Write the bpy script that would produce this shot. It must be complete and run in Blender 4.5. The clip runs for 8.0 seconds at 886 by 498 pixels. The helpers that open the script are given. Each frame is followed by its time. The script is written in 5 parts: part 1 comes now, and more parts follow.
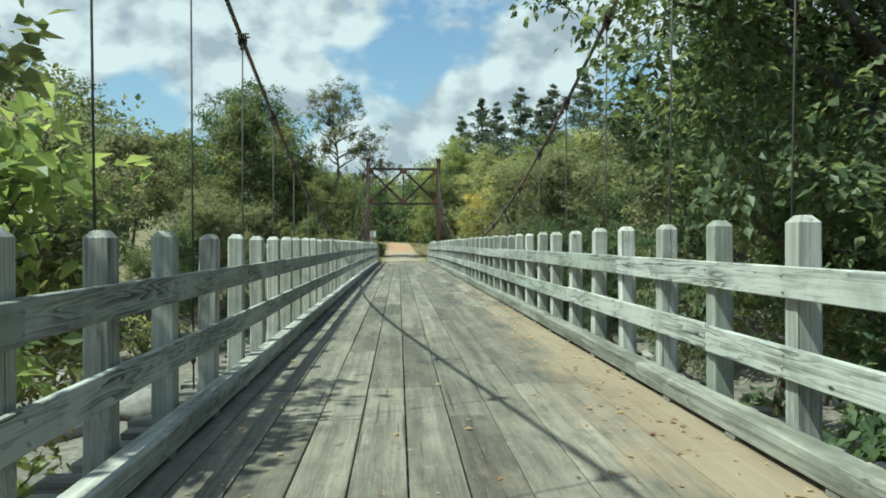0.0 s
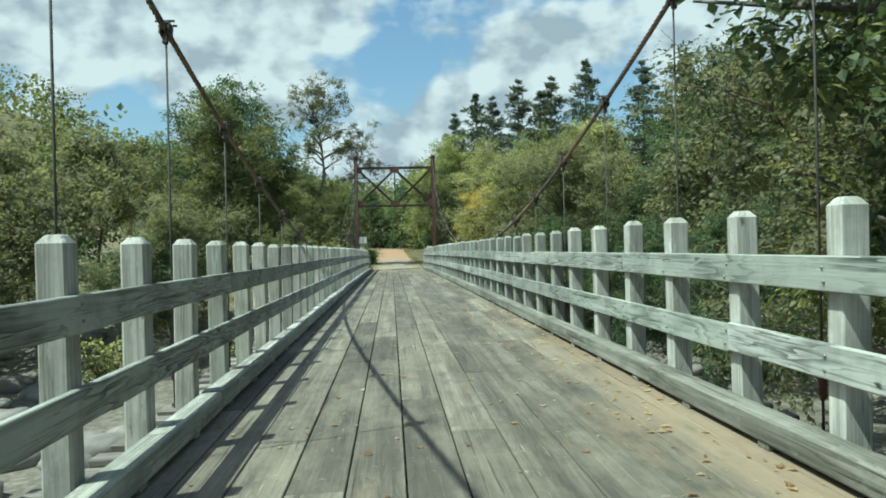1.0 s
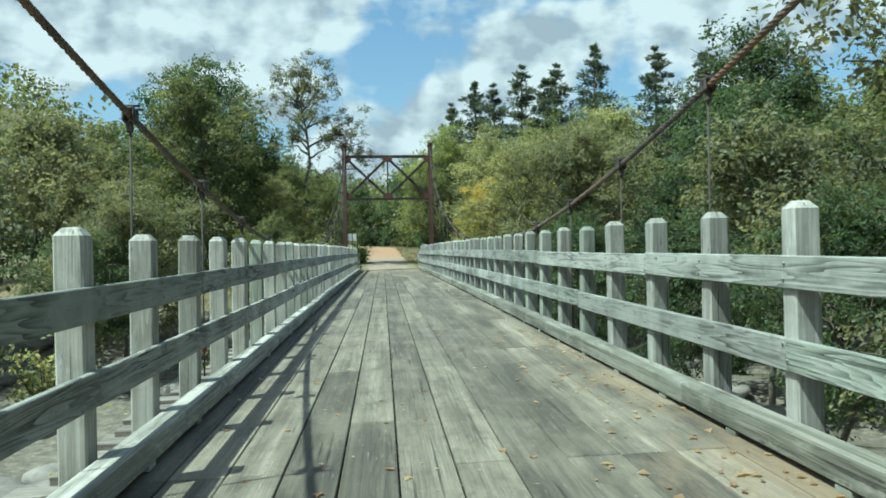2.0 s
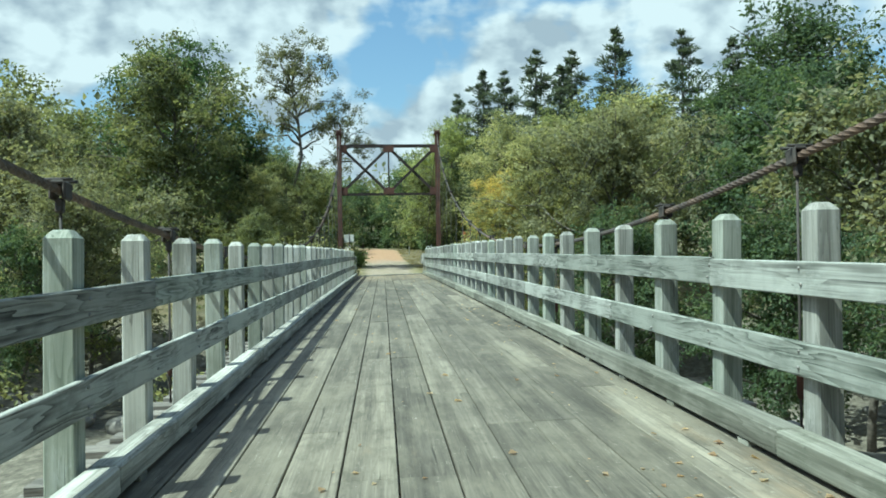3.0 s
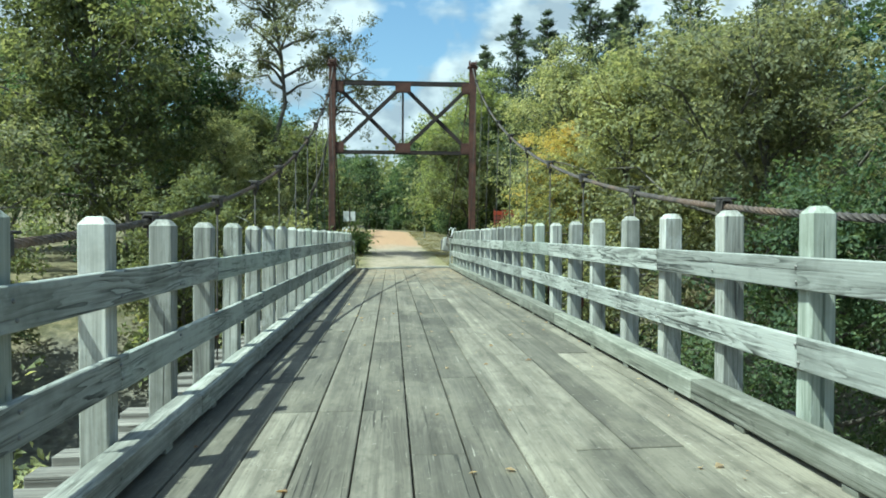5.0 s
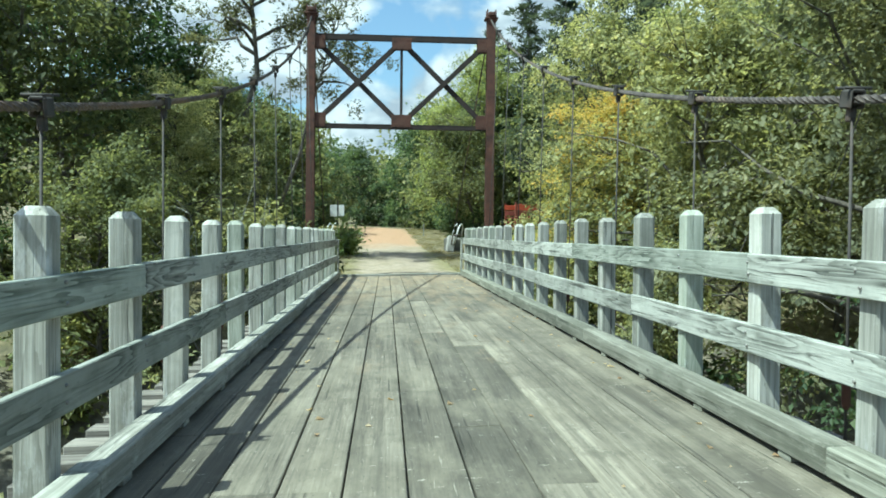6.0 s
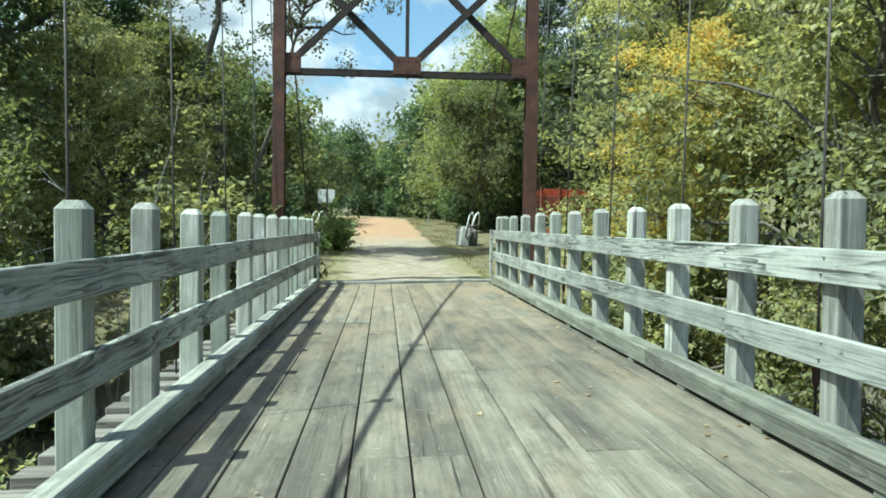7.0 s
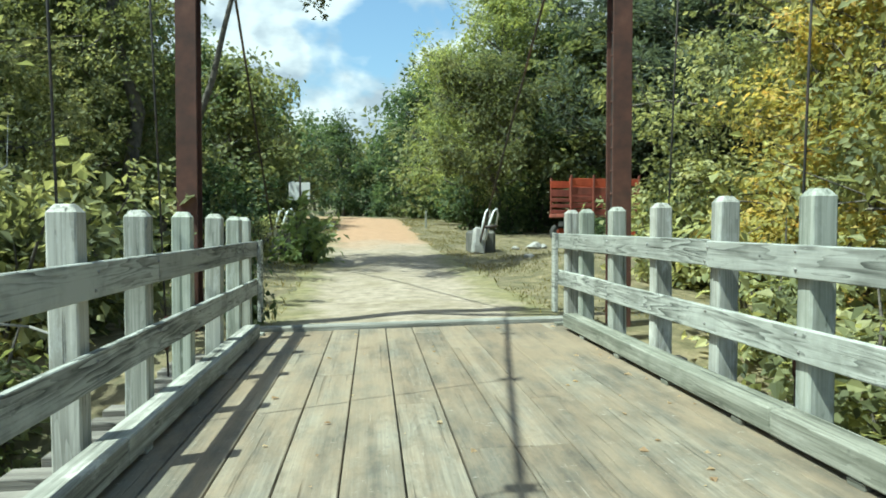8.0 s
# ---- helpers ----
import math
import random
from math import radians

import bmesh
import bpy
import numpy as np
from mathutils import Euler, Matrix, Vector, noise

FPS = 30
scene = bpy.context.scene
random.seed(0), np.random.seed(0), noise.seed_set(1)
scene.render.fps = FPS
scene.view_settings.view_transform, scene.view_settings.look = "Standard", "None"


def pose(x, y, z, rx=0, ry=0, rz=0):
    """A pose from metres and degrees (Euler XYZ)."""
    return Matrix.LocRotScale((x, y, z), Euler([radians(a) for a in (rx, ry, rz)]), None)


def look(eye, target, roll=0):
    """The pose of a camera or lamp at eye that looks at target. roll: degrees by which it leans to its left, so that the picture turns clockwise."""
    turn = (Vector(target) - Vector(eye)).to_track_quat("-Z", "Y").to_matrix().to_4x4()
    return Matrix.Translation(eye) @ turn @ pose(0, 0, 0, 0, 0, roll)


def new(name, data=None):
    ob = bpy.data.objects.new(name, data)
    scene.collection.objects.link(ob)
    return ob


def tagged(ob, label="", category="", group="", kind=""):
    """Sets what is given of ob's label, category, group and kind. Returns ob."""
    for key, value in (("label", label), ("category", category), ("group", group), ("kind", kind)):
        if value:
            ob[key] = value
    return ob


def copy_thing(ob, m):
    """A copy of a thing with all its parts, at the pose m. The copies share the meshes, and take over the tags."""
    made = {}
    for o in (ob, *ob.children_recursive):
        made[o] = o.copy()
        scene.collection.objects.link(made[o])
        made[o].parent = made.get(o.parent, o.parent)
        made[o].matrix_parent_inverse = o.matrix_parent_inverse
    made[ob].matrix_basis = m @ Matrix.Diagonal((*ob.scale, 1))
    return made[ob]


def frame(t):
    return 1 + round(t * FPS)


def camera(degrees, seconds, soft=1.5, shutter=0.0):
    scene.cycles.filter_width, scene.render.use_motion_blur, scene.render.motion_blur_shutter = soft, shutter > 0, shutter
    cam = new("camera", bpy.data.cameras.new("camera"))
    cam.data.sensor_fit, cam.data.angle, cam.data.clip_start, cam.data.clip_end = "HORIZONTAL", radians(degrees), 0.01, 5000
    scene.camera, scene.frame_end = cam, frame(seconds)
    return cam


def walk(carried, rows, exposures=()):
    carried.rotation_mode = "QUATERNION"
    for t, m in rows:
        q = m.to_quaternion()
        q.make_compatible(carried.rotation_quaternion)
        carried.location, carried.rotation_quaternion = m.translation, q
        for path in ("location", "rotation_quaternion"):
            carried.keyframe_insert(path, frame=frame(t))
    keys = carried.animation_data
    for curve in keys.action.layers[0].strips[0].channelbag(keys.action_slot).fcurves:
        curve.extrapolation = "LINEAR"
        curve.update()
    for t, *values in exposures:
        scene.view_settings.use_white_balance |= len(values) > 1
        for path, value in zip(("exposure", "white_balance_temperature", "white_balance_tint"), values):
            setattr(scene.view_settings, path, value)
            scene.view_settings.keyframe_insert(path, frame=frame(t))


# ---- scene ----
cam = camera(58.4, 8.0, soft=1.8)
PATH = [
    (0, (-0.006, -0.007, 1.174), (0.106, 1.99, 1.174), 0.1),
    (0.5, (-0.017, 2.608, 1.174), (0.092, 4.605, 1.204), 0.3),
    (1, (-0.004, 5.377, 1.177), (0.126, 7.372, 1.19), -1.4),
    (1.5, (-0.015, 8.214, 1.195), (0.133, 10.208, 1.202), -1.1),
    (3, (-0.022, 17.417, 1.261), (0.129, 19.411, 1.276), -0.8),
    (3.5, (-0.026, 20.717, 1.301), (0.13, 22.711, 1.297), -0.7),
    (4, (-0.043, 23.999, 1.339), (0.09, 25.995, 1.328), 0.1),
    (4.5, (-0.065, 27.292, 1.37), (0.061, 29.288, 1.349), 0.2),
    (6, (-0.073, 37.365, 1.412), (0.071, 39.36, 1.377), 0.6),
    (6.5, (-0.085, 40.819, 1.424), (0.065, 42.813, 1.383), 0.3),
    (7, (-0.108, 44.316, 1.422), (0.041, 46.31, 1.363), 0.7),
    (7.5, (-0.115, 47.894, 1.414), (0.038, 49.887, 1.353), 0.6),
    (8, (-0.11, 51.507, 1.431), (0.067, 53.499, 1.373), 0.0),
]
walk(cam, [(t, look(eye, target, roll)) for t, eye, target, roll in PATH], [(0.0, 0.51, 5760, -15), (1.0, 0.46, 5620, -17), (1.5, 0.50, 5560, -17), (2.0, 0.54, 5480, -17), (5.0, 0.74, 5450, -17), (6.5, 0.86, 5500, -16), (8.0, 0.84, 5640, -15)])


# ---- world, sun ----
SUN = Vector((0.55, 0.225, -1.0)).normalized()
# cloud masses: azimuth and elevation in degrees, angular radius, weight
CLOUDS = (
    (4.4, 9.0, 4.4, 0.34), (1.2, 6.5, 3.4, 0.28), (9.6, 12.5, 4.6, 0.32), (13.5, 14.0, 4.0, 0.22), (-7.0, 11.5, 2.8, 0.24),
    (-14.0, 17.0, 10.0, 0.34), (-26.0, 16.0, 9.0, 0.34), (-4.0, 19.0, 5.0, 0.26), (23.0, 18.0, 9.0, 0.30), (-4.0, 7.0, 3.0, 0.20),
    (-17.5, 10.0, 3.2, -0.26), (0.5, 13.0, 3.4, -0.16), (2.0, 17.0, 4.0, -0.09), (12.5, 19.5, 3.4, -0.13), (-9.5, 8.5, 2.4, -0.16),
)


def build_world():
    w = bpy.data.worlds.new("sky")
    scene.world = w
    w.use_nodes = True
    nt = w.node_tree
    nt.nodes.clear()
    N, L = nt.nodes.new, nt.links.new

    def calc(op, x, y, z=None, clamp=False):
        n = N("ShaderNodeMath")
        n.operation, n.use_clamp = op, clamp
        for i, v in enumerate((x, y, z)):
            if isinstance(v, (int, float)):
                n.inputs[i].default_value = v
            elif v is not None:
                L(v, n.inputs[i])
        return n.outputs[0]

    sky = N("ShaderNodeTexSky")
    sky.sky_type = "NISHITA"
    sky.sun_disc = False
    sky.sun_elevation = math.asin(-SUN.z)
    sky.sun_rotation = math.atan2(-SUN.x, -SUN.y)
    sky.dust_density, sky.air_density, sky.ozone_density = 2.2, 1.0, 1.0
    way = N("ShaderNodeTexCoord").outputs["Generated"]
    # how much cloud each direction holds
    bias = 0.04
    for az, el, size, weight in CLOUDS:
        a, e = radians(az), radians(el)
        dot = N("ShaderNodeVectorMath")
        dot.operation = "DOT_PRODUCT"
        dot.inputs[1].default_value = (math.sin(a) * math.cos(e), math.cos(a) * math.cos(e), math.sin(e))
        L(way, dot.inputs[0])
        k = 1.0 / (1.0 - math.cos(radians(size)))
        near = calc("MULTIPLY_ADD", dot.outputs["Value"], k, 1.0 - k, True)
        bias = calc("MULTIPLY_ADD", near, weight, bias)

    def puff(shift):
        at = N("ShaderNodeMapping")
        at.inputs["Location"].default_value = shift
        L(way, at.inputs["Vector"])
        parts = []
        for scale, detail, weight in ((5.5, 9.0, 0.70), (16.0, 6.0, 0.30)):
            n = N("ShaderNodeTexNoise")
            n.inputs["Scale"].default_value, n.inputs["Detail"].default_value = scale, detail
            n.inputs["Roughness"].default_value, n.inputs["Distortion"].default_value = 0.52, 0.25
            squash = N("ShaderNodeMapping")
            squash.inputs["Location"].default_value = (2.3, 5.2, 1.4)
            squash.inputs["Scale"].default_value = (1.0, 1.0, 1.7)
            L(at.outputs["Vector"], squash.inputs["Vector"])
            L(squash.outputs["Vector"], n.inputs["Vector"])
            parts.append(calc("MULTIPLY", n.outputs["Fac"], weight))
        cell = N("ShaderNodeTexVoronoi")
        cell.feature = "SMOOTH_F1"
        cell.inputs["Scale"].default_value, cell.inputs["Smoothness"].default_value = 21.0, 0.6
        cell.inputs["Detail"].default_value = 2.0
        L(at.outputs["Vector"], cell.inputs["Vector"])
        lump = calc("MULTIPLY", cell.outputs["Distance"], -0.16)
        return calc("ADD", calc("ADD", parts[0], parts[1]), calc("ADD", lump, 0.07))

    here, toward_sun = puff((0.0, 0.0, 0.0)), puff((-0.012, -0.008, 0.026))
    dense = calc("ADD", here, bias)
    cover = N("ShaderNodeValToRGB")
    cover.color_ramp.elements[0].position = 0.45
    cover.color_ramp.elements[1].position = 0.61
    L(dense, cover.inputs["Fac"])
    tone = calc("MULTIPLY_ADD", calc("SUBTRACT", here, toward_sun), 3.4, 0.56)
    tone = calc("ADD", tone, calc("MULTIPLY", calc("SUBTRACT", here, 0.46), -1.1))
    shade = N("ShaderNodeValToRGB")
    shade.color_ramp.elements[0].position = 0.30
    shade.color_ramp.elements[0].color = (2.85, 2.98, 3.4, 1)
    shade.color_ramp.elements[1].position = 0.76
    shade.color_ramp.elements[1].color = (5.25, 5.18, 5.35, 1)
    L(tone, shade.inputs["Fac"])
    mix = N("ShaderNodeMix")
    mix.data_type = "RGBA"
    bg = N("ShaderNodeBackground")
    bg.inputs["Strength"].default_value = 0.112
    out = N("ShaderNodeOutputWorld")
    L(cover.outputs["Color"], mix.inputs["Factor"])
    L(sky.outputs["Color"], mix.inputs["A"])
    L(shade.outputs["Color"], mix.inputs["B"])
    L(mix.outputs["Result"], bg.inputs["Color"])
    L(bg.outputs["Background"], out.inputs["Surface"])


build_world()
sun = new("sun", bpy.data.lights.new("sun", "SUN"))
sun.data.energy, sun.data.angle, sun.data.color = 5.0, radians(0.5), (1.0, 0.95, 0.86)
sun.matrix_world = Matrix.Translation((-20, -10, 40)) @ SUN.to_track_quat("-Z", "Y").to_matrix().to_4x4()


# ---- materials ----
def material(name, rough=0.8, metal=0.0):
    m = bpy.data.materials.new(name)
    m.use_nodes = True
    nt = m.node_tree
    b = nt.nodes["Principled BSDF"]
    b.inputs["Roughness"].default_value, b.inputs["Metallic"].default_value = rough, metal
    return m, nt, b


def ramp_of(nt, stops):
    r = nt.nodes.new("ShaderNodeValToRGB")
    e = r.color_ramp.elements
    while len(e) < len(stops):
        e.new(0.5)
    for k, (p, c) in zip(e, stops):
        k.position, k.color = p, (*c, 1)
    return r


def noise_of(nt, vec, scale, detail=5.0, rough=0.55, stretch=None, shift=None):
    n = nt.nodes.new("ShaderNodeTexNoise")
    n.inputs["Scale"].default_value, n.inputs["Detail"].default_value, n.inputs["Roughness"].default_value = scale, detail, rough
    if stretch or shift is not None:
        mp = nt.nodes.new("ShaderNodeMapping")
        mp.inputs["Scale"].default_value = stretch or (1, 1, 1)
        nt.links.new(vec, mp.inputs["Vector"])
        if shift is not None:
            nt.links.new(shift, mp.inputs["Location"])
        vec = mp.outputs["Vector"]
    nt.links.new(vec, n.inputs["Vector"])
    return n.outputs["Fac"]


def math_of(nt, op, a, b, clamp=False):
    n = nt.nodes.new("ShaderNodeMath")
    n.operation, n.use_clamp = op, clamp
    for i, v in enumerate((a, b)):
        if isinstance(v, (int, float)):
            n.inputs[i].default_value = v
        else:
            nt.links.new(v, n.inputs[i])
    return n.outputs[0]


def mix_of(nt, fac, a, b, mode="MIX"):
    n = nt.nodes.new("ShaderNodeMix")
    n.data_type, n.blend_type = "RGBA", mode
    for key, v in (("Factor", fac), ("A", a), ("B", b)):
        if isinstance(v, (int, float)):
            n.inputs[key].default_value = v
        elif isinstance(v, tuple):
            n.inputs[key].default_value = (*v, 1)
        else:
            nt.links.new(v, n.inputs[key])
    return n.outputs["Result"]


def bump_of(nt, b, height, strength, distance):
    n = nt.nodes.new("ShaderNodeBump")
    n.inputs["Strength"].default_value, n.inputs["Distance"].default_value = strength, distance
    nt.links.new(height, n.inputs["Height"])
    nt.links.new(n.outputs["Normal"], b.inputs["Normal"])


def wood(name, dark, mid, light, stain, along=1, dirt=False, green=0.0, rings=0.30, bands=0.9):
    """Weathered timber with long grain along the given local axis, growth rings, stains and a tone for each piece."""
    m, nt, b = material(name, 0.82)
    co = nt.nodes.new("ShaderNodeTexCoord").outputs["Object"]
    info = nt.nodes.new("ShaderNodeObjectInfo")
    shift = nt.nodes.new("ShaderNodeCombineXYZ")
    for i, k in enumerate((37.0, 91.0, 53.0)):
        nt.links.new(math_of(nt, "MULTIPLY", info.outputs["Random"], k), shift.inputs[i])
    sh = shift.outputs["Vector"]
    fine, ring = [70.0] * 3, [6.0] * 3
    fine[along], ring[along] = 0.9, 0.42
    g1 = noise_of(nt, co, 1.0, 3, 0.6, tuple(fine), sh)
    g2 = noise_of(nt, co, 1.0, 3, 0.45, tuple(ring), sh)
    wv = math_of(nt, "FRACT", math_of(nt, "MULTIPLY", g2, 15.0), 0.0)
    wv = math_of(nt, "POWER", wv, 1.6)
    show = noise_of(nt, co, 1.0, 4, 0.6, tuple(3.0 if i != along else 0.9 for i in range(3)), sh)
    wv = math_of(nt, "MULTIPLY", wv, math_of(nt, "MULTIPLY", math_of(nt, "SUBTRACT", show, 0.40, True), 5.0, True))
    g = math_of(nt, "ADD", math_of(nt, "MULTIPLY", g1, 0.45), math_of(nt, "MULTIPLY", wv, rings))
    g = math_of(nt, "ADD", g, math_of(nt, "MULTIPLY", g2, 0.62 - rings))
    if not dirt:
        band = noise_of(nt, co, 1.0, 4, 0.65, tuple(19.0 if i != along else 0.55 for i in range(3)), sh)
        g = math_of(nt, "ADD", g, math_of(nt, "MULTIPLY", math_of(nt, "SUBTRACT", band, 0.47), bands))
    col = ramp_of(nt, [(0.30, light), (0.52, mid), (0.80, dark)])
    nt.links.new(g, col.inputs["Fac"])
    patch = noise_of(nt, co, 2.0, 6, 0.65, None, sh)
    pf = math_of(nt, "MULTIPLY", math_of(nt, "SUBTRACT", patch, 0.47, True), 3.5, True)
    c = mix_of(nt, math_of(nt, "MULTIPLY", pf, 0.8), col.outputs["Color"], stain)
    crack = noise_of(nt, co, 1.0, 3, 0.55, tuple(28.0 if i != along else 0.5 for i in range(3)), sh)
    cf = math_of(nt, "MULTIPLY", math_of(nt, "SUBTRACT", crack, 0.64, True), 16.0, True)
    c = mix_of(nt, math_of(nt, "MULTIPLY", cf, 0.75), c, tuple(0.45 * v for v in dark))
    if not dirt:
        co2 = noise_of(nt, co, 1.0, 8, 0.75, tuple(7.0 if i != along else 2.2 for i in range(3)), sh)
        c = mix_of(nt, math_of(nt, "MULTIPLY", math_of(nt, "MULTIPLY", math_of(nt, "SUBTRACT", co2, 0.55, True), 7.0, True), 0.55), c, tuple(min(0.62, 1.38 * v) for v in light))
        knot = noise_of(nt, co, 1.0, 3, 0.6, tuple(16.0 if i != along else 5.0 for i in range(3)), sh)
        c = mix_of(nt, math_of(nt, "MULTIPLY", math_of(nt, "SUBTRACT", knot, 0.67, True), 9.0, True), c, tuple(0.6 * v for v in dark))
    if green:
        pick = math_of(nt, "FRACT", math_of(nt, "MULTIPLY", info.outputs["Random"], 13.7), 0.0)
        gf = math_of(nt, "MULTIPLY", math_of(nt, "SUBTRACT", pick, 0.55, True), 2.0, True)
        c = mix_of(nt, math_of(nt, "MULTIPLY", gf, green), c, (0.19, 0.25, 0.175))
    hs = nt.nodes.new("ShaderNodeHueSaturation")
    spread = 0.85 if dirt else 0.5
    nt.links.new(math_of(nt, "ADD", math_of(nt, "MULTIPLY", info.outputs["Random"], spread), 1.0 - spread / 2), hs.inputs["Value"])
    nt.links.new(c, hs.inputs["Color"])
    c = hs.outputs["Color"]
    if dirt:
        pos = nt.nodes.new("ShaderNodeNewGeometry").outputs["Position"]
        sp = nt.nodes.new("ShaderNodeSeparateXYZ")
        nt.links.new(pos, sp.inputs[0])
        wear = noise_of(nt, pos, 1.0, 6, 0.68, (9.0, 0.28, 1.0))
        wf = nt.nodes.new("ShaderNodeMapRange")
        wf.inputs["From Min"].default_value, wf.inputs["From Max"].default_value = 0.35, 0.68
        wf.inputs["To Min"].default_value, wf.inputs["To Max"].default_value = 0.60, 1.30
        nt.links.new(wear, wf.inputs["Value"])
        hs2 = nt.nodes.new("ShaderNodeHueSaturation")
        nt.links.new(wf.outputs["Result"], hs2.inputs["Value"])
        nt.links.new(c, hs2.inputs["Color"])
        c = hs2.outputs["Color"]
        blot = noise_of(nt, pos, 1.0, 8, 0.74, (5.5, 2.4, 1.0))
        c = mix_of(nt, math_of(nt, "MULTIPLY", math_of(nt, "MULTIPLY", math_of(nt, "SUBTRACT", blot, 0.51, True), 8.0, True), 0.7), c, (0.082, 0.074, 0.054))
        film = noise_of(nt, pos, 1.0, 9, 0.72, (1.7, 0.55, 1.0))
        c = mix_of(nt, math_of(nt, "MULTIPLY", math_of(nt, "MULTIPLY", math_of(nt, "SUBTRACT", film, 0.48, True), 6.0, True), 0.42), c, (0.255, 0.23, 0.17))
        speck = noise_of(nt, pos, 1.0, 4, 0.7, (38.0, 14.0, 1.0))
        c = mix_of(nt, math_of(nt, "MULTIPLY", math_of(nt, "SUBTRACT", speck, 0.60, True), 6.0, True), c, (0.05, 0.044, 0.035))
        scuff = noise_of(nt, pos, 1.0, 5, 0.75, (9.0, 26.0, 1.0))
        c = mix_of(nt, math_of(nt, "MULTIPLY", math_of(nt, "SUBTRACT", scuff, 0.64, True), 13.0, True), c, (0.46, 0.435, 0.37))
        line = noise_of(nt, pos, 1.0, 4, 0.6, (65.0, 2.6, 1.0))
        c = mix_of(nt, math_of(nt, "MULTIPLY", math_of(nt, "SUBTRACT", line, 0.66, True), 10.0, True), c, (0.40, 0.375, 0.31))
        n = noise_of(nt, pos, 1.0, 8, 0.72, (2.6, 0.7, 1.0))
        edge = math_of(nt, "MULTIPLY", math_of(nt, "SUBTRACT", sp.outputs[0], 1.2), 1.15, True)
        near = math_of(nt, "MULTIPLY", math_of(nt, "SUBTRACT", 30.0, sp.outputs[1]), 0.045, True)
        far = math_of(nt, "MULTIPLY", math_of(nt, "SUBTRACT", sp.outputs[1], 43.0), 0.065, True)
        start = math_of(nt, "MULTIPLY", math_of(nt, "SUBTRACT", 20.0, sp.outputs[1]), 0.05, True)
        a = math_of(nt, "ADD", math_of(nt, "MULTIPLY", edge, near), math_of(nt, "MULTIPLY", far, 0.7))
        a = math_of(nt, "ADD", a, math_of(nt, "MULTIPLY", start, 0.35))
        f = math_of(nt, "MULTIPLY", math_of(nt, "SUBTRACT", math_of(nt, "ADD", n, math_of(nt, "MULTIPLY", a, 0.40)), 0.64), 4.5, True)
        c = mix_of(nt, math_of(nt, "MULTIPLY", f, 0.62), c, (0.275, 0.205, 0.128))
    nt.links.new(c, b.inputs["Base Color"])
    bump_of(nt, b, math_of(nt, "SUBTRACT", math_of(nt, "MULTIPLY", g, -1.0), cf), 0.75, 0.006)
    return m


def plain(name, stops, scale, rough=0.8, metal=0.0, bump=0.3, dist=0.01, detail=6.0, space="Object", second=None):
    m, nt, b = material(name, rough, metal)
    if space == "World":
        co = nt.nodes.new("ShaderNodeNewGeometry").outputs["Position"]
    else:
        co = nt.nodes.new("ShaderNodeTexCoord").outputs["Object"]
    n = noise_of(nt, co, scale, detail, 0.6)
    r = ramp_of(nt, stops)
    nt.links.new(n, r.inputs["Fac"])
    c = r.outputs["Color"]
    if second:
        s2, colour, low = second
        f = math_of(nt, "MULTIPLY", math_of(nt, "SUBTRACT", noise_of(nt, co, s2, 6, 0.65), low), 6.0, True)
        c = mix_of(nt, f, c, colour)
    nt.links.new(c, b.inputs["Base Color"])
    bump_of(nt, b, noise_of(nt, co, scale * 4, 4, 0.6), bump, dist)
    return m


def leaves(name, colours, blotch=0.35, shine=0.62):
    """Leaf material: every leaf takes its own tone, lit through from behind."""
    m, nt, b = material(name, shine)
    b.inputs["Specular IOR Level"].default_value = 0.32
    geo = nt.nodes.new("ShaderNodeNewGeometry")
    k = len(colours) - 1
    r = ramp_of(nt, [(i / k, c) for i, c in enumerate(colours)])
    co = nt.nodes.new("ShaderNodeTexCoord").outputs["Object"]
    f = math_of(nt, "ADD", math_of(nt, "MULTIPLY", geo.outputs["Random Per Island"], 0.42),
                math_of(nt, "MULTIPLY", math_of(nt, "SUBTRACT", noise_of(nt, co, blotch, 3), 0.3), 1.0))
    f = math_of(nt, "ADD", f, math_of(nt, "MULTIPLY", math_of(nt, "SUBTRACT", noise_of(nt, co, blotch * 5.0, 2), 0.5), 1.1))
    nt.links.new(f, r.inputs["Fac"])
    hs = nt.nodes.new("ShaderNodeHueSaturation")
    info = nt.nodes.new("ShaderNodeObjectInfo")
    nt.links.new(math_of(nt, "ADD", math_of(nt, "MULTIPLY", info.outputs["Random"], 0.5), 0.75), hs.inputs["Value"])
    nt.links.new(r.outputs["Color"], hs.inputs["Color"])
    nt.links.new(hs.outputs["Color"], b.inputs["Base Color"])
    tr = nt.nodes.new("ShaderNodeBsdfTranslucent")
    warm = mix_of(nt, 1.0, hs.outputs["Color"], (1.75, 1.62, 1.08), "MULTIPLY")
    nt.links.new(warm, tr.inputs["Color"])
    mx = nt.nodes.new("ShaderNodeMixShader")
    mx.inputs[0].default_value = 0.5
    nt.links.new(b.outputs[0], mx.inputs[1])
    nt.links.new(tr.outputs[0], mx.inputs[2])
    nt.links.new(mx.outputs[0], nt.nodes["Material Output"].inputs["Surface"])
    return m


